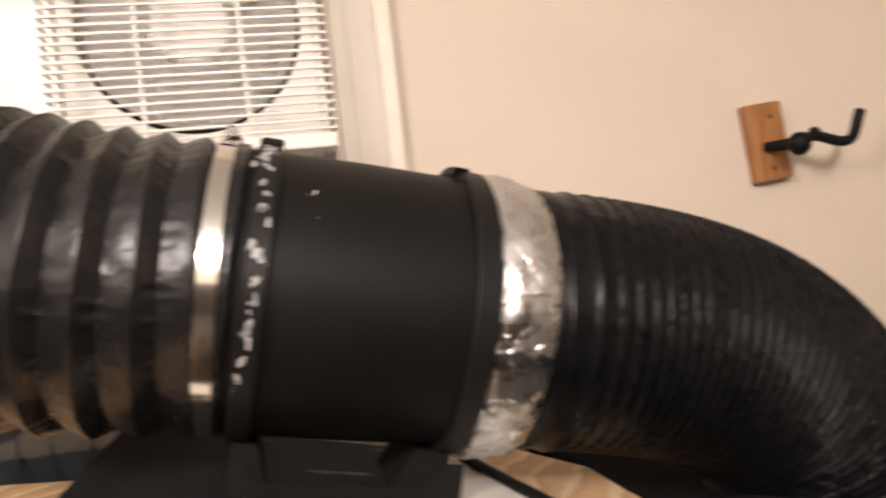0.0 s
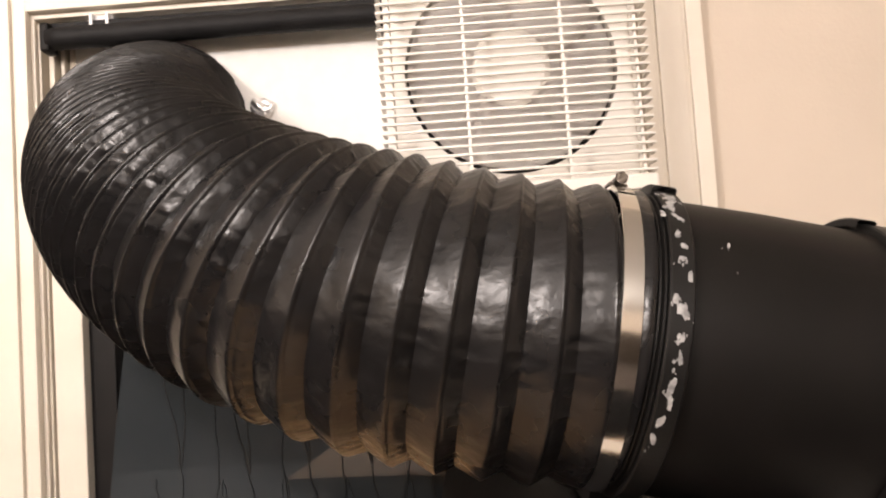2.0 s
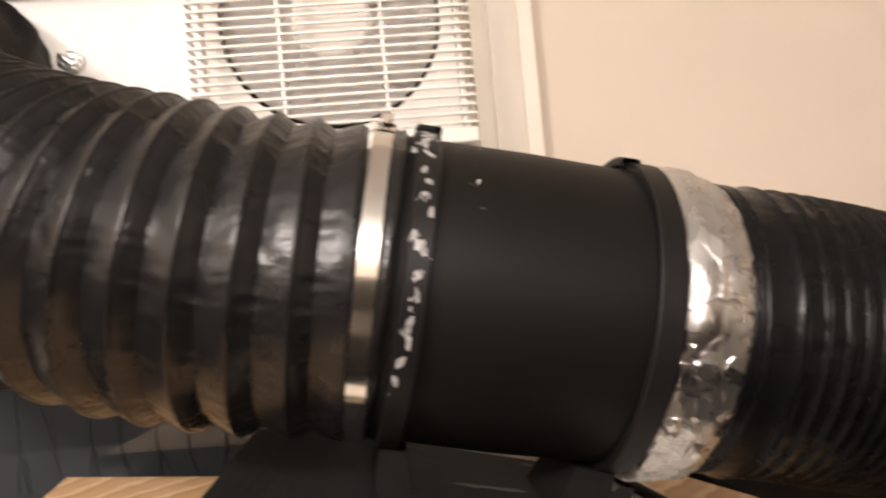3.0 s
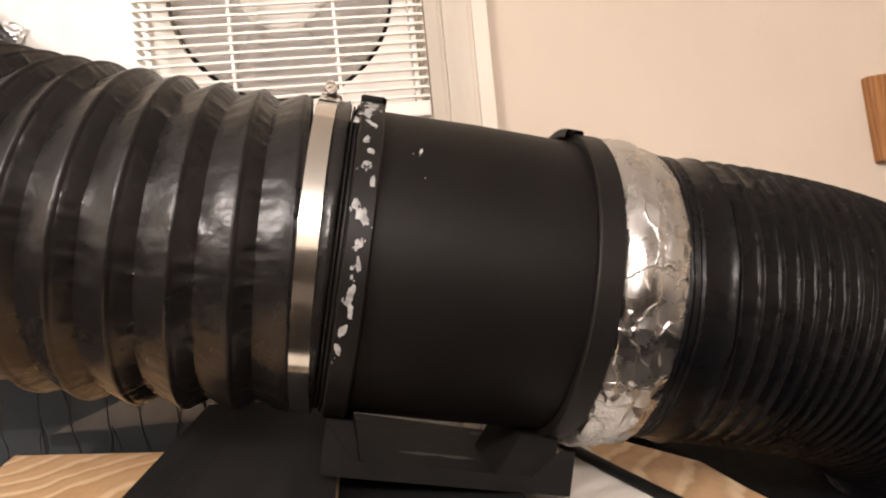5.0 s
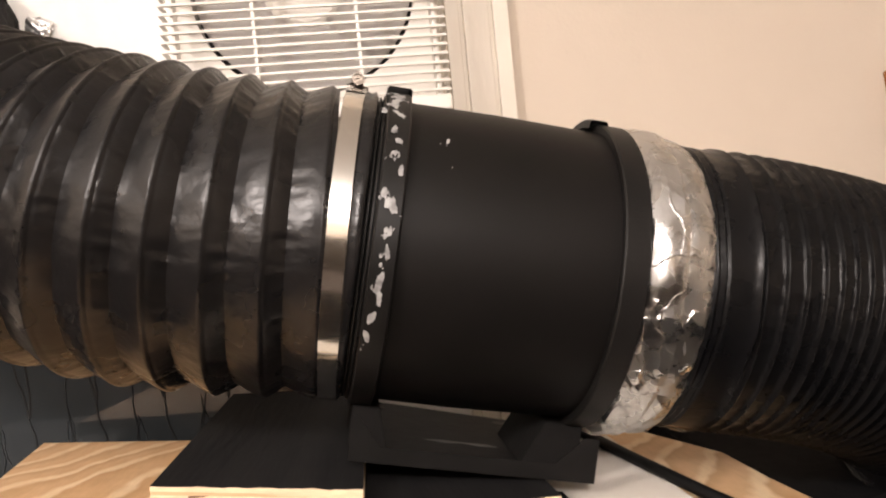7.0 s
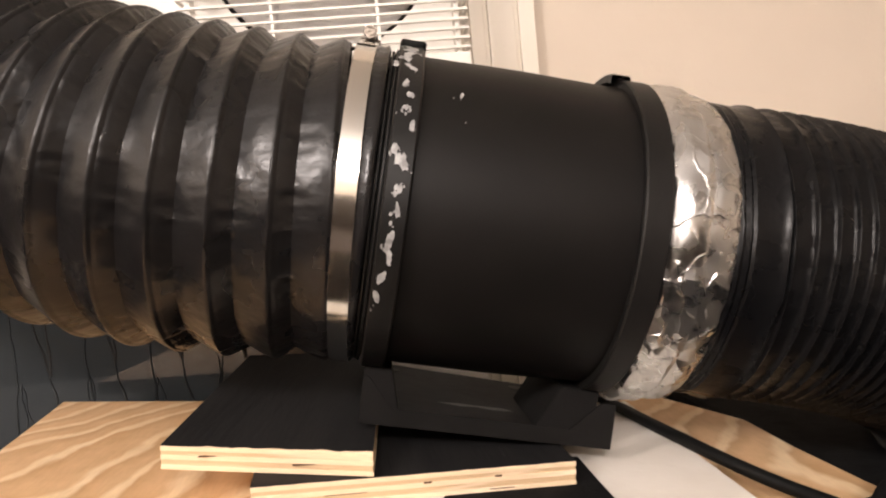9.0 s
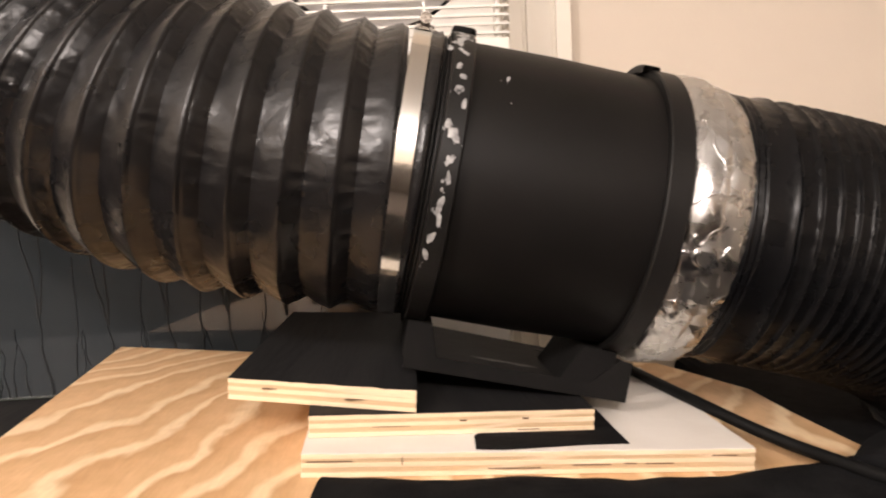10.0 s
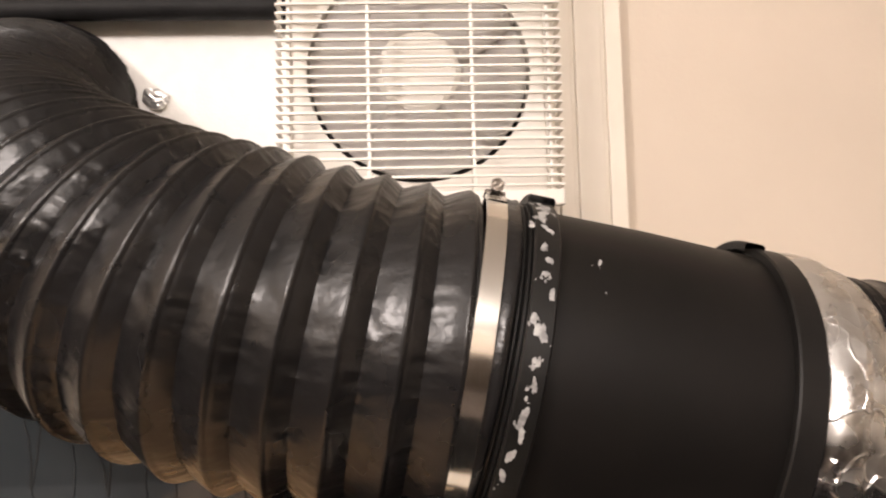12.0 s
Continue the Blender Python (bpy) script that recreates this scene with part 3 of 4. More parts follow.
# ---- plywood table, cloth and stacked boards ----
TAB = pose(0, 0.8, 0.0090, 0.61, 3.70, 0)
table = thing("plywood_shelf", TAB, "pale pine plywood sheet with bold grain, laid on a black stand", "plywood sheet")
SHEET = [(-0.361, -0.46), (0.395, -0.42), (0.339, -0.10), (0.329, -0.013), (0.325, 0.072), (0.262, 0.195), (-0.26, 0.245), (-0.432, 0.271)]
part("face_veneer", prism(SHEET, -0.0022, 0, 0.0004), M_PLY, table, "pale veneer with flowing grain")
for z0, z1, m in ((-0.0066, -0.0022, M_PLYDARK), (-0.0112, -0.0066, M_EDGE), (-0.0158, -0.0112, M_PLYDARK), (-0.018, -0.0158, M_EDGE)):
    part("ply", prism(SHEET, z0, z1), m, table)

stand = bmesh.new()
lo = [(-0.33, 0.36), (0.33, 0.40), (0.27, 0.97), (-0.38, 1.03)]
up_z = lambda x, y: 0.0090 - 0.0645 * x + 0.0106 * (y - 0.8) - 0.019
vb = [stand.verts.new((x, y, -0.9)) for x, y in lo]
vt = [stand.verts.new((x, y, up_z(x, y))) for x, y in lo]
stand.faces.new(vb)
stand.faces.new(vt)
for k in range(4):
    stand.faces.new((vb[k], vb[(k + 1) % 4], vt[(k + 1) % 4], vt[k]))
bmesh.ops.bevel(stand, geom=stand.edges[:], offset=0.004, segments=2, affect="EDGES")
tagged(part("fabric_stand", stand, M_CLOTH), "black fabric covered stand under the plywood", "stand")


def ply_board(name, corner, turn, w, d, z0, top, label, th=0.018, fray=0.0015, gaps=(), skew=0.0):
    """A plywood offcut: five plies with raw edges and a finished top."""
    t = thing(name, TAB @ pose(corner[0], corner[1], z0, 0, 0, turn), label, "plywood board", "stacked plywood boards")
    plies = [(0.0, 0.20, M_EDGE), (0.20, 0.42, M_PLYDARK), (0.42, 0.62, M_EDGE), (0.62, 0.78, M_PLYDARK), (0.78, 0.97, M_EDGE)]
    for i, (f0, f1, m) in enumerate(plies):
        b = box(0.0004 * (i % 2), w - 0.0004 * (i % 2), 0.0005 * (i % 2), d, th * f0, th * f1, 0.0004)
        for v in b.verts:
            v.co.y += skew * v.co.x / w * (1 - v.co.y / d)
        part("ply", b, m, t)
    n = 40
    pts = [(w * k / n, fray * (noise.noise(Vector((k * 0.9, w * 30, z0 * 99))) + 0.6 * noise.noise(Vector((k * 2.7, w * 30, 3))) + 0.5)) for k in range(n + 1)]
    pts = [(x, y + skew * x / w) for x, y in pts]
    part("face", prism(pts + [(w, d), (0, d)], th * 0.97, th), top, t)
    for gx, gz, gw, gh in gaps:
        gy = skew * (gx + gw / 2) / w
        part("void", box(gx, gx + gw, gy - 0.0004, gy + 0.002, gz, gz + gh), M_VOID, t, "dark gap between plies")
    return t


ply_board("plywood_board", (-0.132, -0.1795), 2.0, 0.350, 0.262, 0.0004, M_WHITETOP, "white-faced plywood board with raw layered edges", gaps=((0.004, 0.0118, 0.034, 0.0006), (0.0745, 0.009, 0.0007, 0.006), (0.205, 0.0066, 0.03, 0.0005), (0.245, 0.0072, 0.010, 0.0008), (0.262, 0.0070, 0.022, 0.0005), (0.315, 0.0125, 0.02, 0.0005), (0.14, 0.0050, 0.04, 0.0004)))
ply_board("plywood_board", (-0.131, -0.145), 5.0, 0.233, 0.22, 0.0188, M_BLACKPAINT, "black-topped plywood board with raw layered edges", gaps=((0.120, 0.0105, 0.006, 0.0010), (0.172, 0.0110, 0.005, 0.0012), (0.168, 0.0022, 0.018, 0.0006), (0.05, 0.0075, 0.03, 0.0004)))
ply_board("plywood_board", (-0.204, -0.100), -0.7, 0.158, 0.333, 0.0372, M_BLACKPAINT, "black-painted plywood block with frayed raw edges", fray=0.0032, skew=-0.036, gaps=((0.03, 0.0108, 0.02, 0.0005), (0.10, 0.0072, 0.025, 0.0004)))

pts = [(0.0, -0.140), (-0.001, -0.1695), (0.02, -0.171), (0.05, -0.166), (0.085, -0.160), (0.121, -0.157), (0.119, -0.12), (0.117, -0.066), (0.05, -0.06)]
tp = part("tape_patch", prism(pts, 0.0186, 0.0192), M_CLOTH)
tp.matrix_world = TAB
tagged(tp, "black tape patch on the white board's top", "tape")

# black cloth over the front of the plywood
b = bmesh.new()
nx, ny = 70, 34
grid = []
for j in range(ny + 1):
    row = []
    for i in range(nx + 1):
        x = -0.115 + 0.56 * i / nx
        back = -0.184 + 0.002 * math.sin(x * 40) + 0.003 * noise.noise(Vector((x * 25, 0, 0))) + max(0, x - 0.18) * 0.36
        y = back + (-0.44 - back) * j / ny
        if i == 0:
            x -= 0.02 * j / ny
        h = 0.0035 + 0.004 * (noise.noise(Vector((x * 9, y * 9, 2))) + 1) * min(1, j / 3) + 0.002 * noise.noise(Vector((x * 40, y * 40, 5)))
        if j == 0:
            h = 0.001
        row.append(b.verts.new((x, y, max(h, 0.001))))
    grid.append(row)
for j in range(ny):
    for i in range(nx):
        b.faces.new((grid[j][i], grid[j][i + 1], grid[j + 1][i + 1], grid[j + 1][i]))
cl = part("black_cloth", b, M_CLOTH, smooth=True)
cl.matrix_world = TAB
tagged(cl, "black cloth spread over the plywood's front edge", "cloth")

tent = thing("grow_tent", pose(0, 0, 0), "black fabric tent below, taking the bent duct through its top", "tent")
part("sleeve", lathe([(-0.01, 0.150), (0.0, 0.148), (0.02, 0.140), (0.045, 0.136), (0.05, 0.130)], 64), M_CLOTH, tent, "gathered fabric sleeve round the duct", local=pose(0.599, 0.832, -0.045, 0, -90, 0))
part("shell", box(0.35, 1.05, 0.45, 1.19, -0.9, -0.045, 0.012), M_CLOTH, tent)

# woven strap lying on the cloth
b = tube(bezier([(0.30, -0.20, 0.02), (0.34, -0.15, 0.035), (0.38, -0.13, 0.03), (0.43, -0.16, 0.012)], 20), 0.022, 20)
for v in b.verts:
    v.co.z = 0.008 + (v.co.z - 0.008) * 0.5
st = part("strap", b, M_CLOTH, smooth=True)
st.matrix_world = TAB
tagged(st, "black woven strap lying on the cloth", "strap")

# ---- inline duct fan ----
AX = Matrix(((0.974746, -0.016598, 0.222699, 0.1), (0.016181, 0.999862, 0.003697, 0.7823), (-0.222729, 0.0, 0.974880, 0.2091), (0, 0, 0, 1)))
fan = thing("duct_fan", AX, "matte black inline duct fan with chipped clamp rings", "duct fan")
R = 0.1277
part("body", lathe([(-0.133, 0.10), (-0.133, R - 0.003), (-0.1255, R - 0.001), (-0.108, R), (-0.1065, R), (-0.03, R + 0.0006), (0.0545, R - 0.0012), (0.078, R - 0.002), (0.079, 0.10)], 160), M_BODY, fan, smooth=True)


def ring_profile(s0, s1, r0, r1, w=0.0014):
    return [(s0, r0), (s0, r1 - w), (s0 + w, r1), (s1 - w, r1), (s1, r1 - w), (s1, r0)]


ring = part("clamp_ring", lathe(ring_profile(-0.1262, -0.1072, R - 0.002, R + 0.0065), 160), M_RING, fan, "black clamp ring with pale paint chips")
ring2 = part("clamp_ring", lathe(ring_profile(0.0560, 0.0766, R - 0.004, R + 0.0060), 160), M_RING, fan)
for s0, s1 in ((-0.1272, -0.1062), (0.0480, 0.0640)):
    # the latch that closes a ring at its top
    b = bmesh.new()
    for k in range(8):
        a0, a1 = 76 + k * 3.5, 76 + (k + 1) * 3.5
        q = lathe(ring_profile(s0, s1, R + 0.002, R + 0.0115 if s0 < 0 else R + 0.0095, 0.0018), 3, a0, a1)
        me = bpy.data.meshes.new("t")
        q.to_mesh(me)
        q.free()
        b.from_mesh(me)
        bpy.data.meshes.remove(me)
    bmesh.ops.remove_doubles(b, verts=b.verts[:], dist=0.0001)
    bmesh.ops.holes_fill(b, edges=[e_ for e_ in b.edges if e_.is_boundary], sides=12)
    part("latch", b, M_RING, ring if s0 < 0 else ring2)
part("flange", lathe([(-0.1325, R - 0.004), (-0.1325, R + 0.0005), (-0.1312, R + 0.001), (-0.1300, R - 0.002), (-0.1290, R + 0.0025), (-0.1275, R + 0.0025), (-0.1270, R - 0.003)], 128), M_RING, fan)


def chip(s, deg, ds, dd, r, parent, seed):
    """A ragged flake of bare metal on a curved band, grown cell by cell."""
    b = bmesh.new()
    n = 22
    made = {}

    def corner(i, k):
        if (i, k) not in made:
            u, w = 2 * i / n - 1, 2 * k / n - 1
            aa = radians(deg + 1.15 * dd * w)
            made[i, k] = b.verts.new((s + 1.15 * ds * u, -r * math.cos(aa), r * math.sin(aa)))
        return made[i, k]

    for i in range(n):
        for k in range(n):
            u, w = (2 * i + 1) / n - 1, (2 * k + 1) / n - 1
            p = Vector((s + ds * u, radians(dd * w + deg) * r, seed * 1.7)) * 1.0
            p.x, p.y = p.x * 230, p.y * 130
            lean = u + 0.5 * w * (1 if seed % 2 else -1)
            d = 1.0 - (lean * lean * 1.1 + w * w * 0.75)
            if d + 1.25 * noise.noise(p) + 0.6 * noise.noise(p * 2.7) > 0.73:
                b.faces.new((corner(i, k), corner(i + 1, k), corner(i + 1, k + 1), corner(i, k + 1)))
    if b.faces:
        part("paint_chip", b, M_CHIP, parent, "pale bare-metal paint chip")
    else:
        b.free()


RO = R + 0.0069
for i, (s, d, ds, dd) in enumerate(((-0.1190, 66, 0.0085, 5.0), (-0.1205, 56, 0.0090, 6.0), (-0.1165, 49.5, 0.0050, 2.2), (-0.1185, 41.5, 0.0035, 2.0), (-0.1150, 36, 0.0030, 1.6),
                                   (-0.1200, 29.5, 0.0045, 2.0), (-0.1150, 27.5, 0.0040, 4.0), (-0.1195, 17.5, 0.0060, 4.5), (-0.1165, 12.5, 0.0070, 4.2), (-0.1172, 3.0, 0.0045, 4.0), (-0.1185, -1.5, 0.0050, 4.5),
                                   (-0.1165, -9.5, 0.0040, 2.6), (-0.1185, -13.5, 0.0045, 3.6), (-0.1195, -21.8, 0.0028, 2.0), (-0.1222, -28, 0.0028, 2.2), (-0.1232, -32.5, 0.0026, 3.4))):
    chip(s, d, ds, dd, RO, ring, i + 1)
for i, (s, d, ds, dd) in enumerate(((-0.0785, 41.6, 0.0013, 2.2), (-0.0762, 39.8, 0.0010, 1.8), (-0.0840, 40.5, 0.0009, 0.6), (-0.0690, 32.9, 0.0012, 0.7), (-0.0745, 30.6, 0.0006, 0.4))):
    chip(s, d, ds, dd, R + 0.0008, fan, 40 + i)

# cradle bracket under the fan
br = part("bracket", prism([(-0.122, -0.072), (0.072, -0.072), (0.072, 0.128), (-0.122, 0.162)], -0.1655, -0.1635, 0.0006), M_CRADLE, fan, "black sheet-metal cradle")
flange_pts = [(-0.122, -0.1655), (0.076, -0.1655), (0.076, -0.1300), (0.064, -0.1300), (0.042, -0.1530), (-0.098, -0.1530), (-0.118, -0.1290), (-0.122, -0.1290)]
part("front_flange", plate(flange_pts, -0.0740, -0.0720, 0.0004), M_CRADLE, br)
for s0, s1, ry in ((-0.122, -0.108, 0.158), (0.059, 0.073, 0.126)):
    part("rear_tab", plate([(s0, -0.1655), (s1, -0.1655), (s1, -0.131), (s0, -0.131)], ry, ry + 0.002, 0.0004), M_CRADLE, br)
# flat dark discs on the plate, coloured as the shade inside its holes
for s, y in ((-0.092, 0.128), (0.034, 0.108)):
    part("slot", lathe([(0, 0.0005), (0, 0.0075), (0.0006, 0.0075), (0.0006, 0.0005)], 24), M_PIT_SHADE, br, "dark disc painted as the shade in a slotted hole", local=pose(s, y, -0.1634) @ pose(0, 0, 0, 0, -90, 0))
for s, y in ((-0.095, -0.035), (0.040, -0.035)):
    part("bolt", lathe([(0, 0.0005), (0, 0.0045), (0.002, 0.004), (0.003, 0.0005)], 16), M_SCREW, br, "small steel bolt head", local=pose(s, y, -0.1634) @ pose(0, 0, 0, 0, -90, 0))
b = prism([(-0.055, 0.010), (-0.035, 0.004), (-0.02, 0.008), (-0.005, 0.003), (0.012, 0.006), (0.004, 0.013), (-0.02, 0.012), (-0.038, 0.014)], -0.1634, -0.1630)
part("scuff", b, M_SCUFF, br, "grey scuff on the cradle plate")
# rubber mounts, drawn wider so their black also stands for the body's shadow
for pts in ([(-0.122, -0.1635), (-0.090, -0.1635), (-0.100, -0.129), (-0.122, -0.129)], [(0.022, -0.1635), (0.072, -0.1635), (0.072, -0.127), (0.040, -0.127)]):
    part("foot", plate(pts, -0.040, 0.060, 0.001), M_CRADLE, br, "black rubber foot, widened to fill in the fan body's shadow")

# steel worm-drive clamp on the left duct's end
clampt = thing("hose_clamp", AX, "bright stainless hose clamp tightened round the black duct", "hose clamp")


def askew(b):
    """The clamp sits a little crooked on the round duct."""
    for v in b.verts:
        v.co.x += 0.031 * v.co.y - 0.0363 * v.co.z
    return b


part("band", askew(lathe([(-0.1544, R + 0.0012), (-0.1544, R + 0.0042), (-0.1540, R + 0.0047), (-0.1392, R + 0.0047), (-0.1388, R + 0.0042), (-0.1388, R + 0.0012)], 192)), M_STEEL, clampt, smooth=True, crisp=20)
part("overlap", askew(lathe([(-0.1540, R + 0.0045), (-0.1538, R + 0.0054), (-0.1394, R + 0.0054), (-0.1392, R + 0.0045)], 24, 66, 84)), M_STEEL, clampt, "loose band end under the screw", smooth=True, crisp=20)
part("housing", askew(box(-0.1551, -0.1381, -0.012, 0.014, R + 0.004, R + 0.0085, 0.0012)), M_SCREW, clampt)
part("screw", askew(tube([Vector((-0.1466, -0.020, R + 0.0105)), Vector((-0.1466, 0.016, R + 0.0105))], 0.0042, 14)), M_SCREW, clampt, smooth=True)
part("screw_head", askew(tube([Vector((-0.1466, -0.026, R + 0.0108)), Vector((-0.1466, -0.019, R + 0.0108))], 0.0058, 6)), M_SCREW, clampt)

# foil tape joint
ft = thing("foil_tape", AX, "crinkled shiny aluminium foil tape sealing the duct joint", "foil tape")


def foil_wrap(s0, s1, radii, n, seed):
    """One turn of tape: taut above, crushed into small flat facets below. radii: its height over the duct at even steps across."""
    b = bmesh.new()
    rng_f = random.Random(seed)
    rows = []
    segs = 100
    for i in range(n + 1):
        f = i / n
        g = f * (len(radii) - 1)
        k0 = min(int(g), len(radii) - 2)
        base = radii[k0] + (radii[k0 + 1] - radii[k0]) * (g - k0)
        inner = 0 < i < n
        row = []
        for k in range(segs):
            jit = rng_f.uniform(-0.42, 0.42) if inner else 0.0
            an = (k + 0.5 * (i % 2) + jit) * math.tau / segs
            low = min(1.0, max(0.0, (0.12 - math.sin(an)) / 0.35))
            s = s0 + (s1 - s0) * (f + (rng_f.uniform(-0.40, 0.40) / n if inner else 0.0))
            p = Vector((math.cos(an) * 0.12, math.sin(an) * 0.12, s)) + Vector((seed, 0, 0))
            slant = Vector((p.x * 20, p.y * 20, p.z * 50 + p.y * 45))
            r = R + base + 0.0010 * noise.noise(slant) + (0.00034 + 0.0008 * low) * rng_f.uniform(-1, 1)
            r += 0.0045 * max(0.0, -math.sin(an)) ** 3
            r += low * 0.0042 * (abs(noise.noise(p * 28 + Vector((1, 5, 2)))) - 0.25)
            r += 0.0075 * (1 - 0.6 * low) * max(0.0, 0.14 - abs(noise.noise(slant * 0.8 + Vector((9, 2, 4)))))
            if i == n:
                s += 0.0022 * noise.noise(p * 34) + rng_f.uniform(-0.0006, 0.0006)
            row.append(b.verts.new((s, -r * math.cos(an), r * math.sin(an))))
        rows.append(row)
    for i, (r_, q_) in enumerate(zip(rows, rows[1:])):
        for k in range(segs):
            k2 = (k + 1) % segs
            if i % 2:
                b.faces.new((r_[k], r_[k2], q_[k2]))
                b.faces.new((r_[k], q_[k2], q_[k]))
            else:
                b.faces.new((r_[k], r_[k2], q_[k]))
                b.faces.new((r_[k2], q_[k2], q_[k]))
    bmesh.ops.solidify(b, geom=b.faces[:], thickness=0.0003)
    part("tape_wrap", b, M_FOIL, ft, smooth=True, crisp=17)


foil_wrap(0.1020, 0.1302, (0.0020, 0.0032, 0.0026, 0.0008, -0.0030), 6, 2)
foil_wrap(0.0764, 0.1058, (0.0006, 0.0040, 0.0056, 0.0062, 0.0060, 0.0066, 0.0046), 7, 5)


def on_axis(s, up=0.0):
    return AX @ Vector((s, 0, up))


# left duct: from the fan up into the foam board
pL = on_axis(-0.158)
dirL = -(AX.to_3x3() @ Vector((1, 0, 0)))
left_line = bezier([pL, pL + dirL * 0.4595 + Vector((0, -0.0132, -0.0324)), (-0.571, 1.0019, 0.505), (HX, 1.275, HZ)], 320)
duct = thing("flexible_duct", pose(0, 0, 0), "glossy black wire-ribbed vinyl duct bent up to the window", "duct", "flexible ducts")
lerp = lambda a, b_, f: a + (b_ - a) * min(1, max(0, f))


def l_pitch(s):
    if s < 0.27:
        return lerp(0.0354, 0.0335, (s - 0.05) / 0.07)
    return lerp(0.0335, lerp(0.0225, 0.0150, (s - 0.40) / 0.10), (s - 0.27) / 0.13)


def l_crest(s):
    return lerp(0.1325, lerp(0.1378, 0.1268, (s - 0.18) / 0.55), s / 0.16)


def l_depth(s):
    return lerp(0.0070, lerp(0.0105, 0.0035, (s - 0.42) / 0.30), s / 0.03)


def l_tilt(s):
    return lerp(0.0, 0.62, (s - 0.17) / 0.13)


def l_shape(f, an, q, s):
    """Two taut facets from crest to fold, puckered along the fold, with the wire's bead on the crest."""
    lean = 0.60
    v = 1 - f / lean if f < lean else (f - lean) / (1 - lean)
    ca, sa = math.cos(an), math.sin(an)
    n1 = noise.noise(Vector((ca * 4, sa * 4, q * 1.7)))
    n2 = noise.noise(Vector((ca * 23, sa * 23, q * 1.1 + 5)))
    n3 = noise.noise(Vector((ca * 8, sa * 8, q * 2.6 + 9)))
    d = l_depth(s)
    low = d * (1 - v) * (1 + 0.18 * n1)
    low -= d * (1 - v) * v * (0.06 + 0.30 * n3)
    pucker = max(0.0, n2) * (1 - v) ** 0.8
    low -= 0.0034 * pucker * (1.0 if f > lean else 0.45) * min(1.0, d / 0.008)
    if f > 0.92:
        low -= 0.0005 * math.sin((f - 0.92) / 0.08 * math.pi)
    elif f > 0.89:
        low += 0.0003
    return low


L_STEPS = (0.0, 0.04, 0.13, 0.22, 0.31, 0.40, 0.48, 0.55, 0.60, 0.645, 0.70, 0.76, 0.82, 0.88, 0.905, 0.925, 0.945, 0.96, 0.975, 0.99)
part("hose", ribbed(left_line, l_pitch, l_crest, l_shape, L_STEPS, 0.814, 256, l_tilt), M_DUCT, duct, smooth=True, crisp=32)
b = lathe([(-0.158, R + 0.001), (-0.1445, R + 0.002), (-0.1425, R + 0.0038), (-0.139, R + 0.0028), (-0.1355, R + 0.0045), (-0.1335, R + 0.001)], 128)
for v in b.verts:
    v.co *= 1 + 0.006 * noise.noise(v.co * 40)
cuff = part("cuff", b, M_DUCT, duct, smooth=True)
cuff.matrix_local = AX

# foil scrap where the duct meets the board
b = bmesh.new()
bmesh.ops.create_icosphere(b, subdivisions=4, radius=1.0)
for v in b.verts:
    k = 1 + 0.45 * noise.noise(v.co * 1.6) + 0.2 * abs(noise.noise(v.co * 3.5))
    v.co = Vector((v.co.x * 0.018 * k, v.co.y * 0.008 * k, v.co.z * 0.013 * k))
sc = part("foil_scrap", b, M_SCRAP)
sc.matrix_world = pose(-0.452, 1.239, 0.592, 0, 20, 0)
tagged(sc, "crumpled foil tape scrap at the duct's board joint", "foil tape")

# right duct: from the foil joint down beside the stand
pR = on_axis(0.128)
dirR = -dirL
right_line = bezier([pR, pR + dirR * 0.05, on_axis(0.19, 0.001) - dirR * 0.02, on_axis(0.19, 0.001), on_axis(0.19, 0.001) + dirR * 0.175, (0.588, 0.81, 0.078), (0.598, 0.83, -0.14), (0.600, 0.835, -0.18), (0.60, 0.84, -0.22), (0.60, 0.84, -0.25)], 90)
duct2 = thing("flexible_duct", pose(0, 0, 0), "black finely ribbed duct bending down beside the stand", "duct", "flexible ducts")


def r_pitch(s):
    return lerp(0.0178, 0.0115, (s - 0.05) / 0.06)


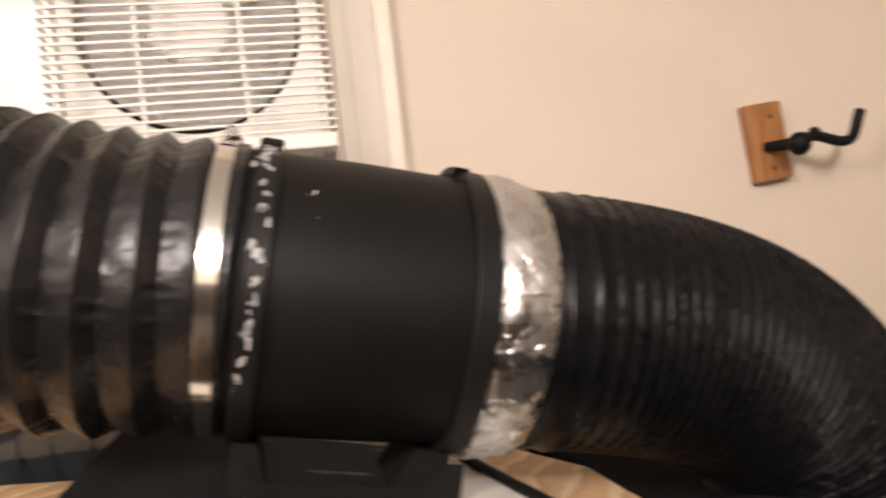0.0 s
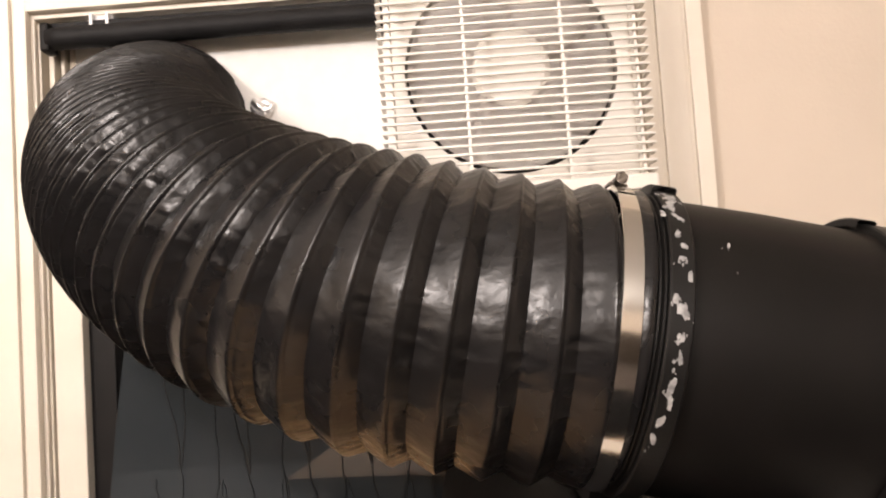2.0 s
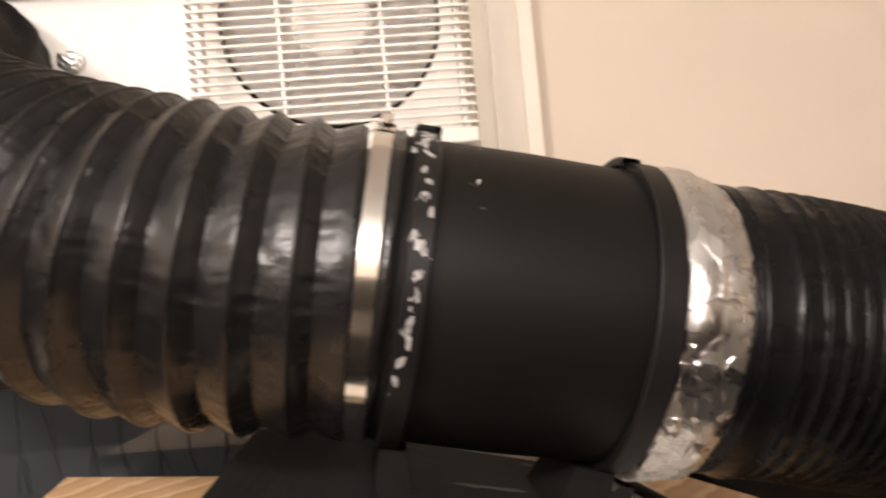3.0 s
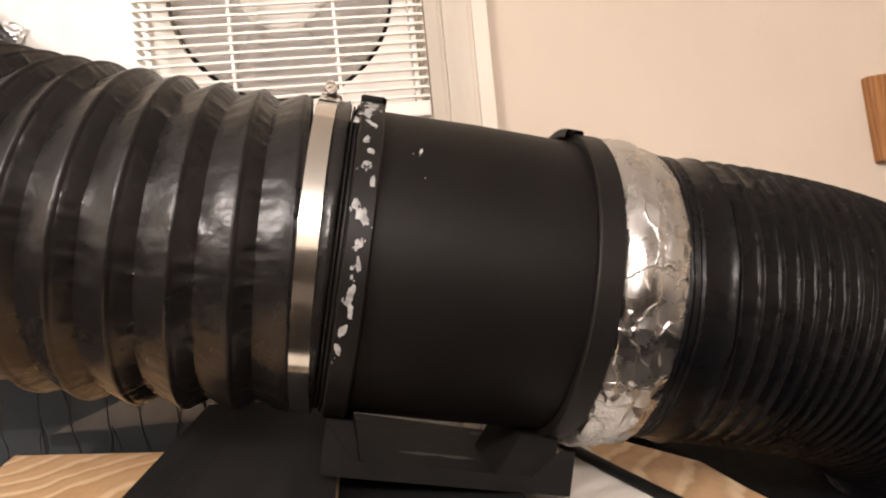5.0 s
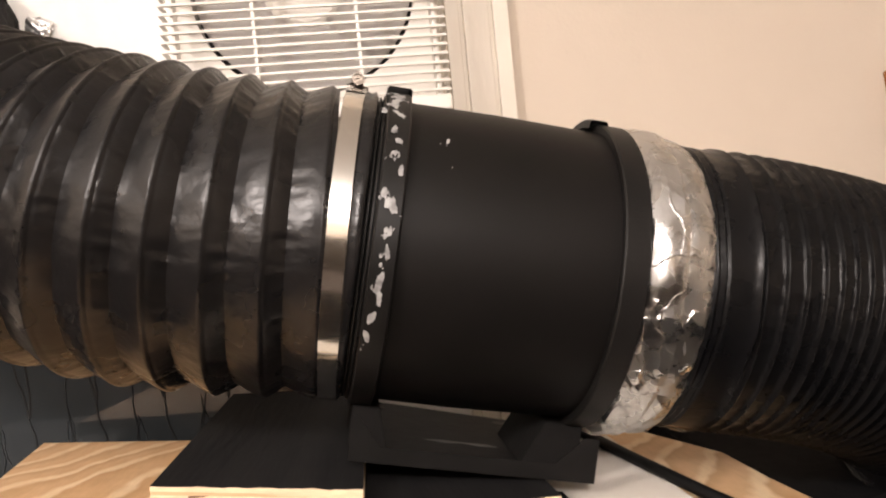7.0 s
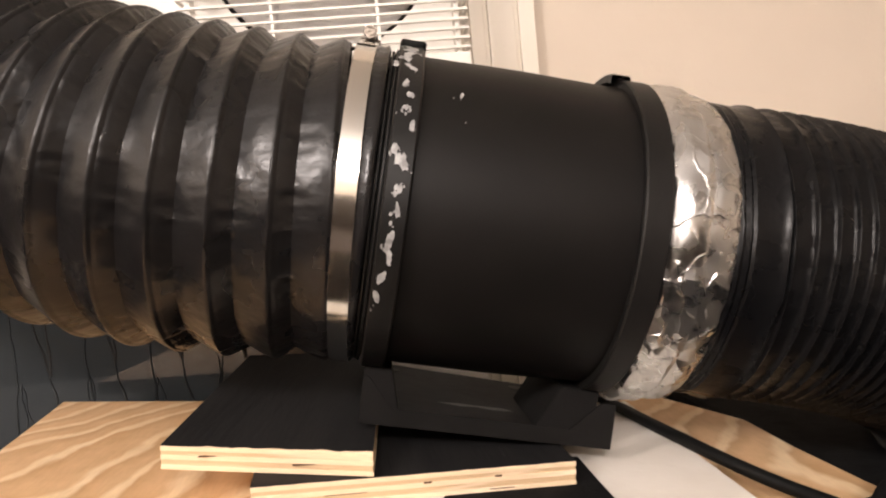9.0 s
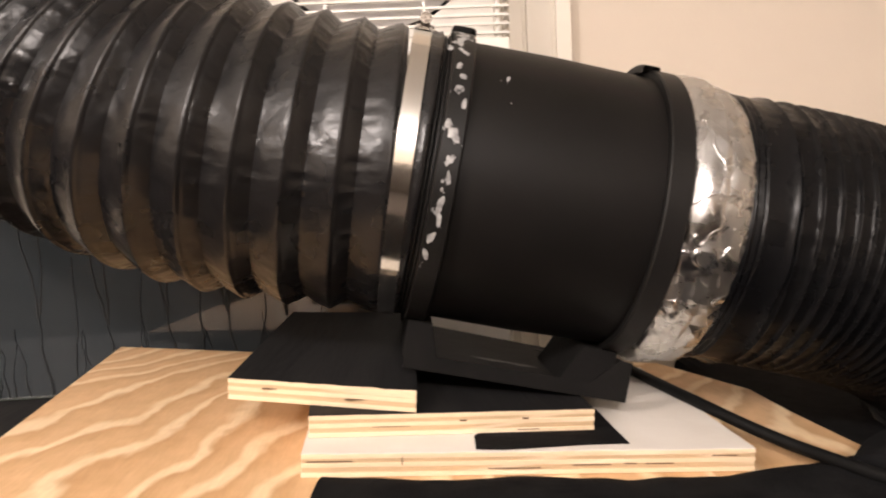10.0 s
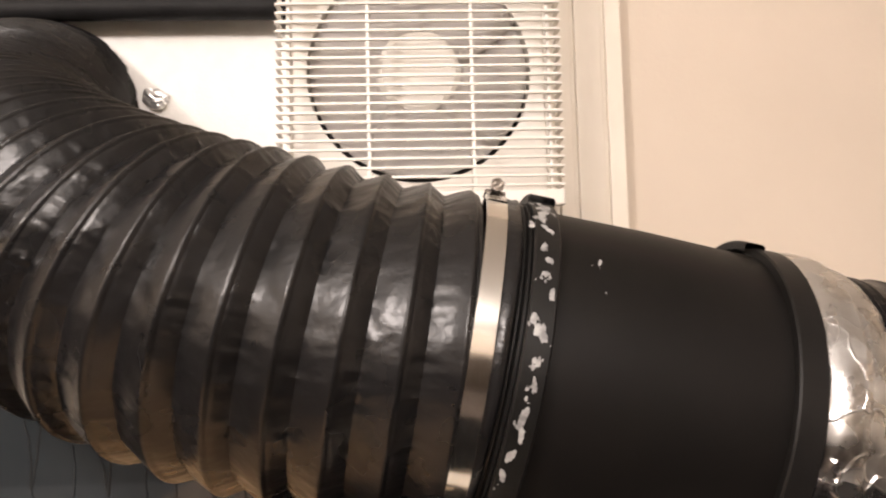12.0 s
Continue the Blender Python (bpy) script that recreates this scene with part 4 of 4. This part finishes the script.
def r_shape(f, an, q, s):
    """A thin wire bead between hollow, finely pleated bands."""
    ca, sa = math.cos(an), math.sin(an)
    n1 = noise.noise(Vector((ca * 9, sa * 9, q * 1.3)))
    n2 = noise.noise(Vector((ca * 24, sa * 24, q * 0.9)))
    hollow = min(1.0, min(f, 1 - f) / 0.16)
    d = lerp(0.0004, lerp(0.0030, 0.0024, (s - 0.06) / 0.08), (s - 0.034) / 0.008)
    low = d * hollow * (1 + 0.35 * n1) - 0.0007 * hollow * n2
    return low - (0.0012 if min(f, 1 - f) < 0.055 else 0.0)


R_STEPS = (0.0, 0.05, 0.09, 0.16, 0.28, 0.40, 0.52, 0.64, 0.75, 0.86, 0.92, 0.96)
part("hose", ribbed(right_line, r_pitch, lambda s: lerp(0.1215, 0.1265, (s - 0.034) / 0.006), r_shape, R_STEPS, 1 - 0.0432 / 0.0178, 208), M_DUCT_B, duct2, smooth=True, crisp=40)
b = lathe([(0.124, 0.119), (0.1290, 0.1255), (0.1320, 0.1268), (0.1345, 0.1252), (0.1385, 0.1262), (0.1405, 0.1246), (0.1425, 0.1262), (0.150, 0.1258), (0.160, 0.1262), (0.1650, 0.1276), (0.1668, 0.1288), (0.1682, 0.1270), (0.1690, 0.1230)], 176)
for v in b.verts:
    v.co *= 1 + 0.007 * noise.noise(v.co * 26) + 0.003 * noise.noise(v.co * 90)
cuff = part("cuff", b, M_DUCT_B, duct2, "smooth black duct cuff", smooth=True, crisp=32)
cuff.matrix_local = AX

# power cable
CABLE_LINE = [(0.170, 0.14, 0.0235), (0.185, 0.09, 0.0235), (0.195, 0.02, 0.0235), (0.212, -0.05, 0.0235), (0.225, -0.10, 0.022), (0.25, -0.12, 0.012), (0.268, -0.16, 0.0125), (0.28, -0.19, 0.013), (0.30, -0.23, 0.013), (0.32, -0.27, 0.014)]
cab = part("power_cable", tube(bezier(CABLE_LINE, 40), 0.0054, 14), M_CABLE, smooth=True)
cab.matrix_world = TAB
tagged(cab, "black rubber power cable running over the boards", "cable")
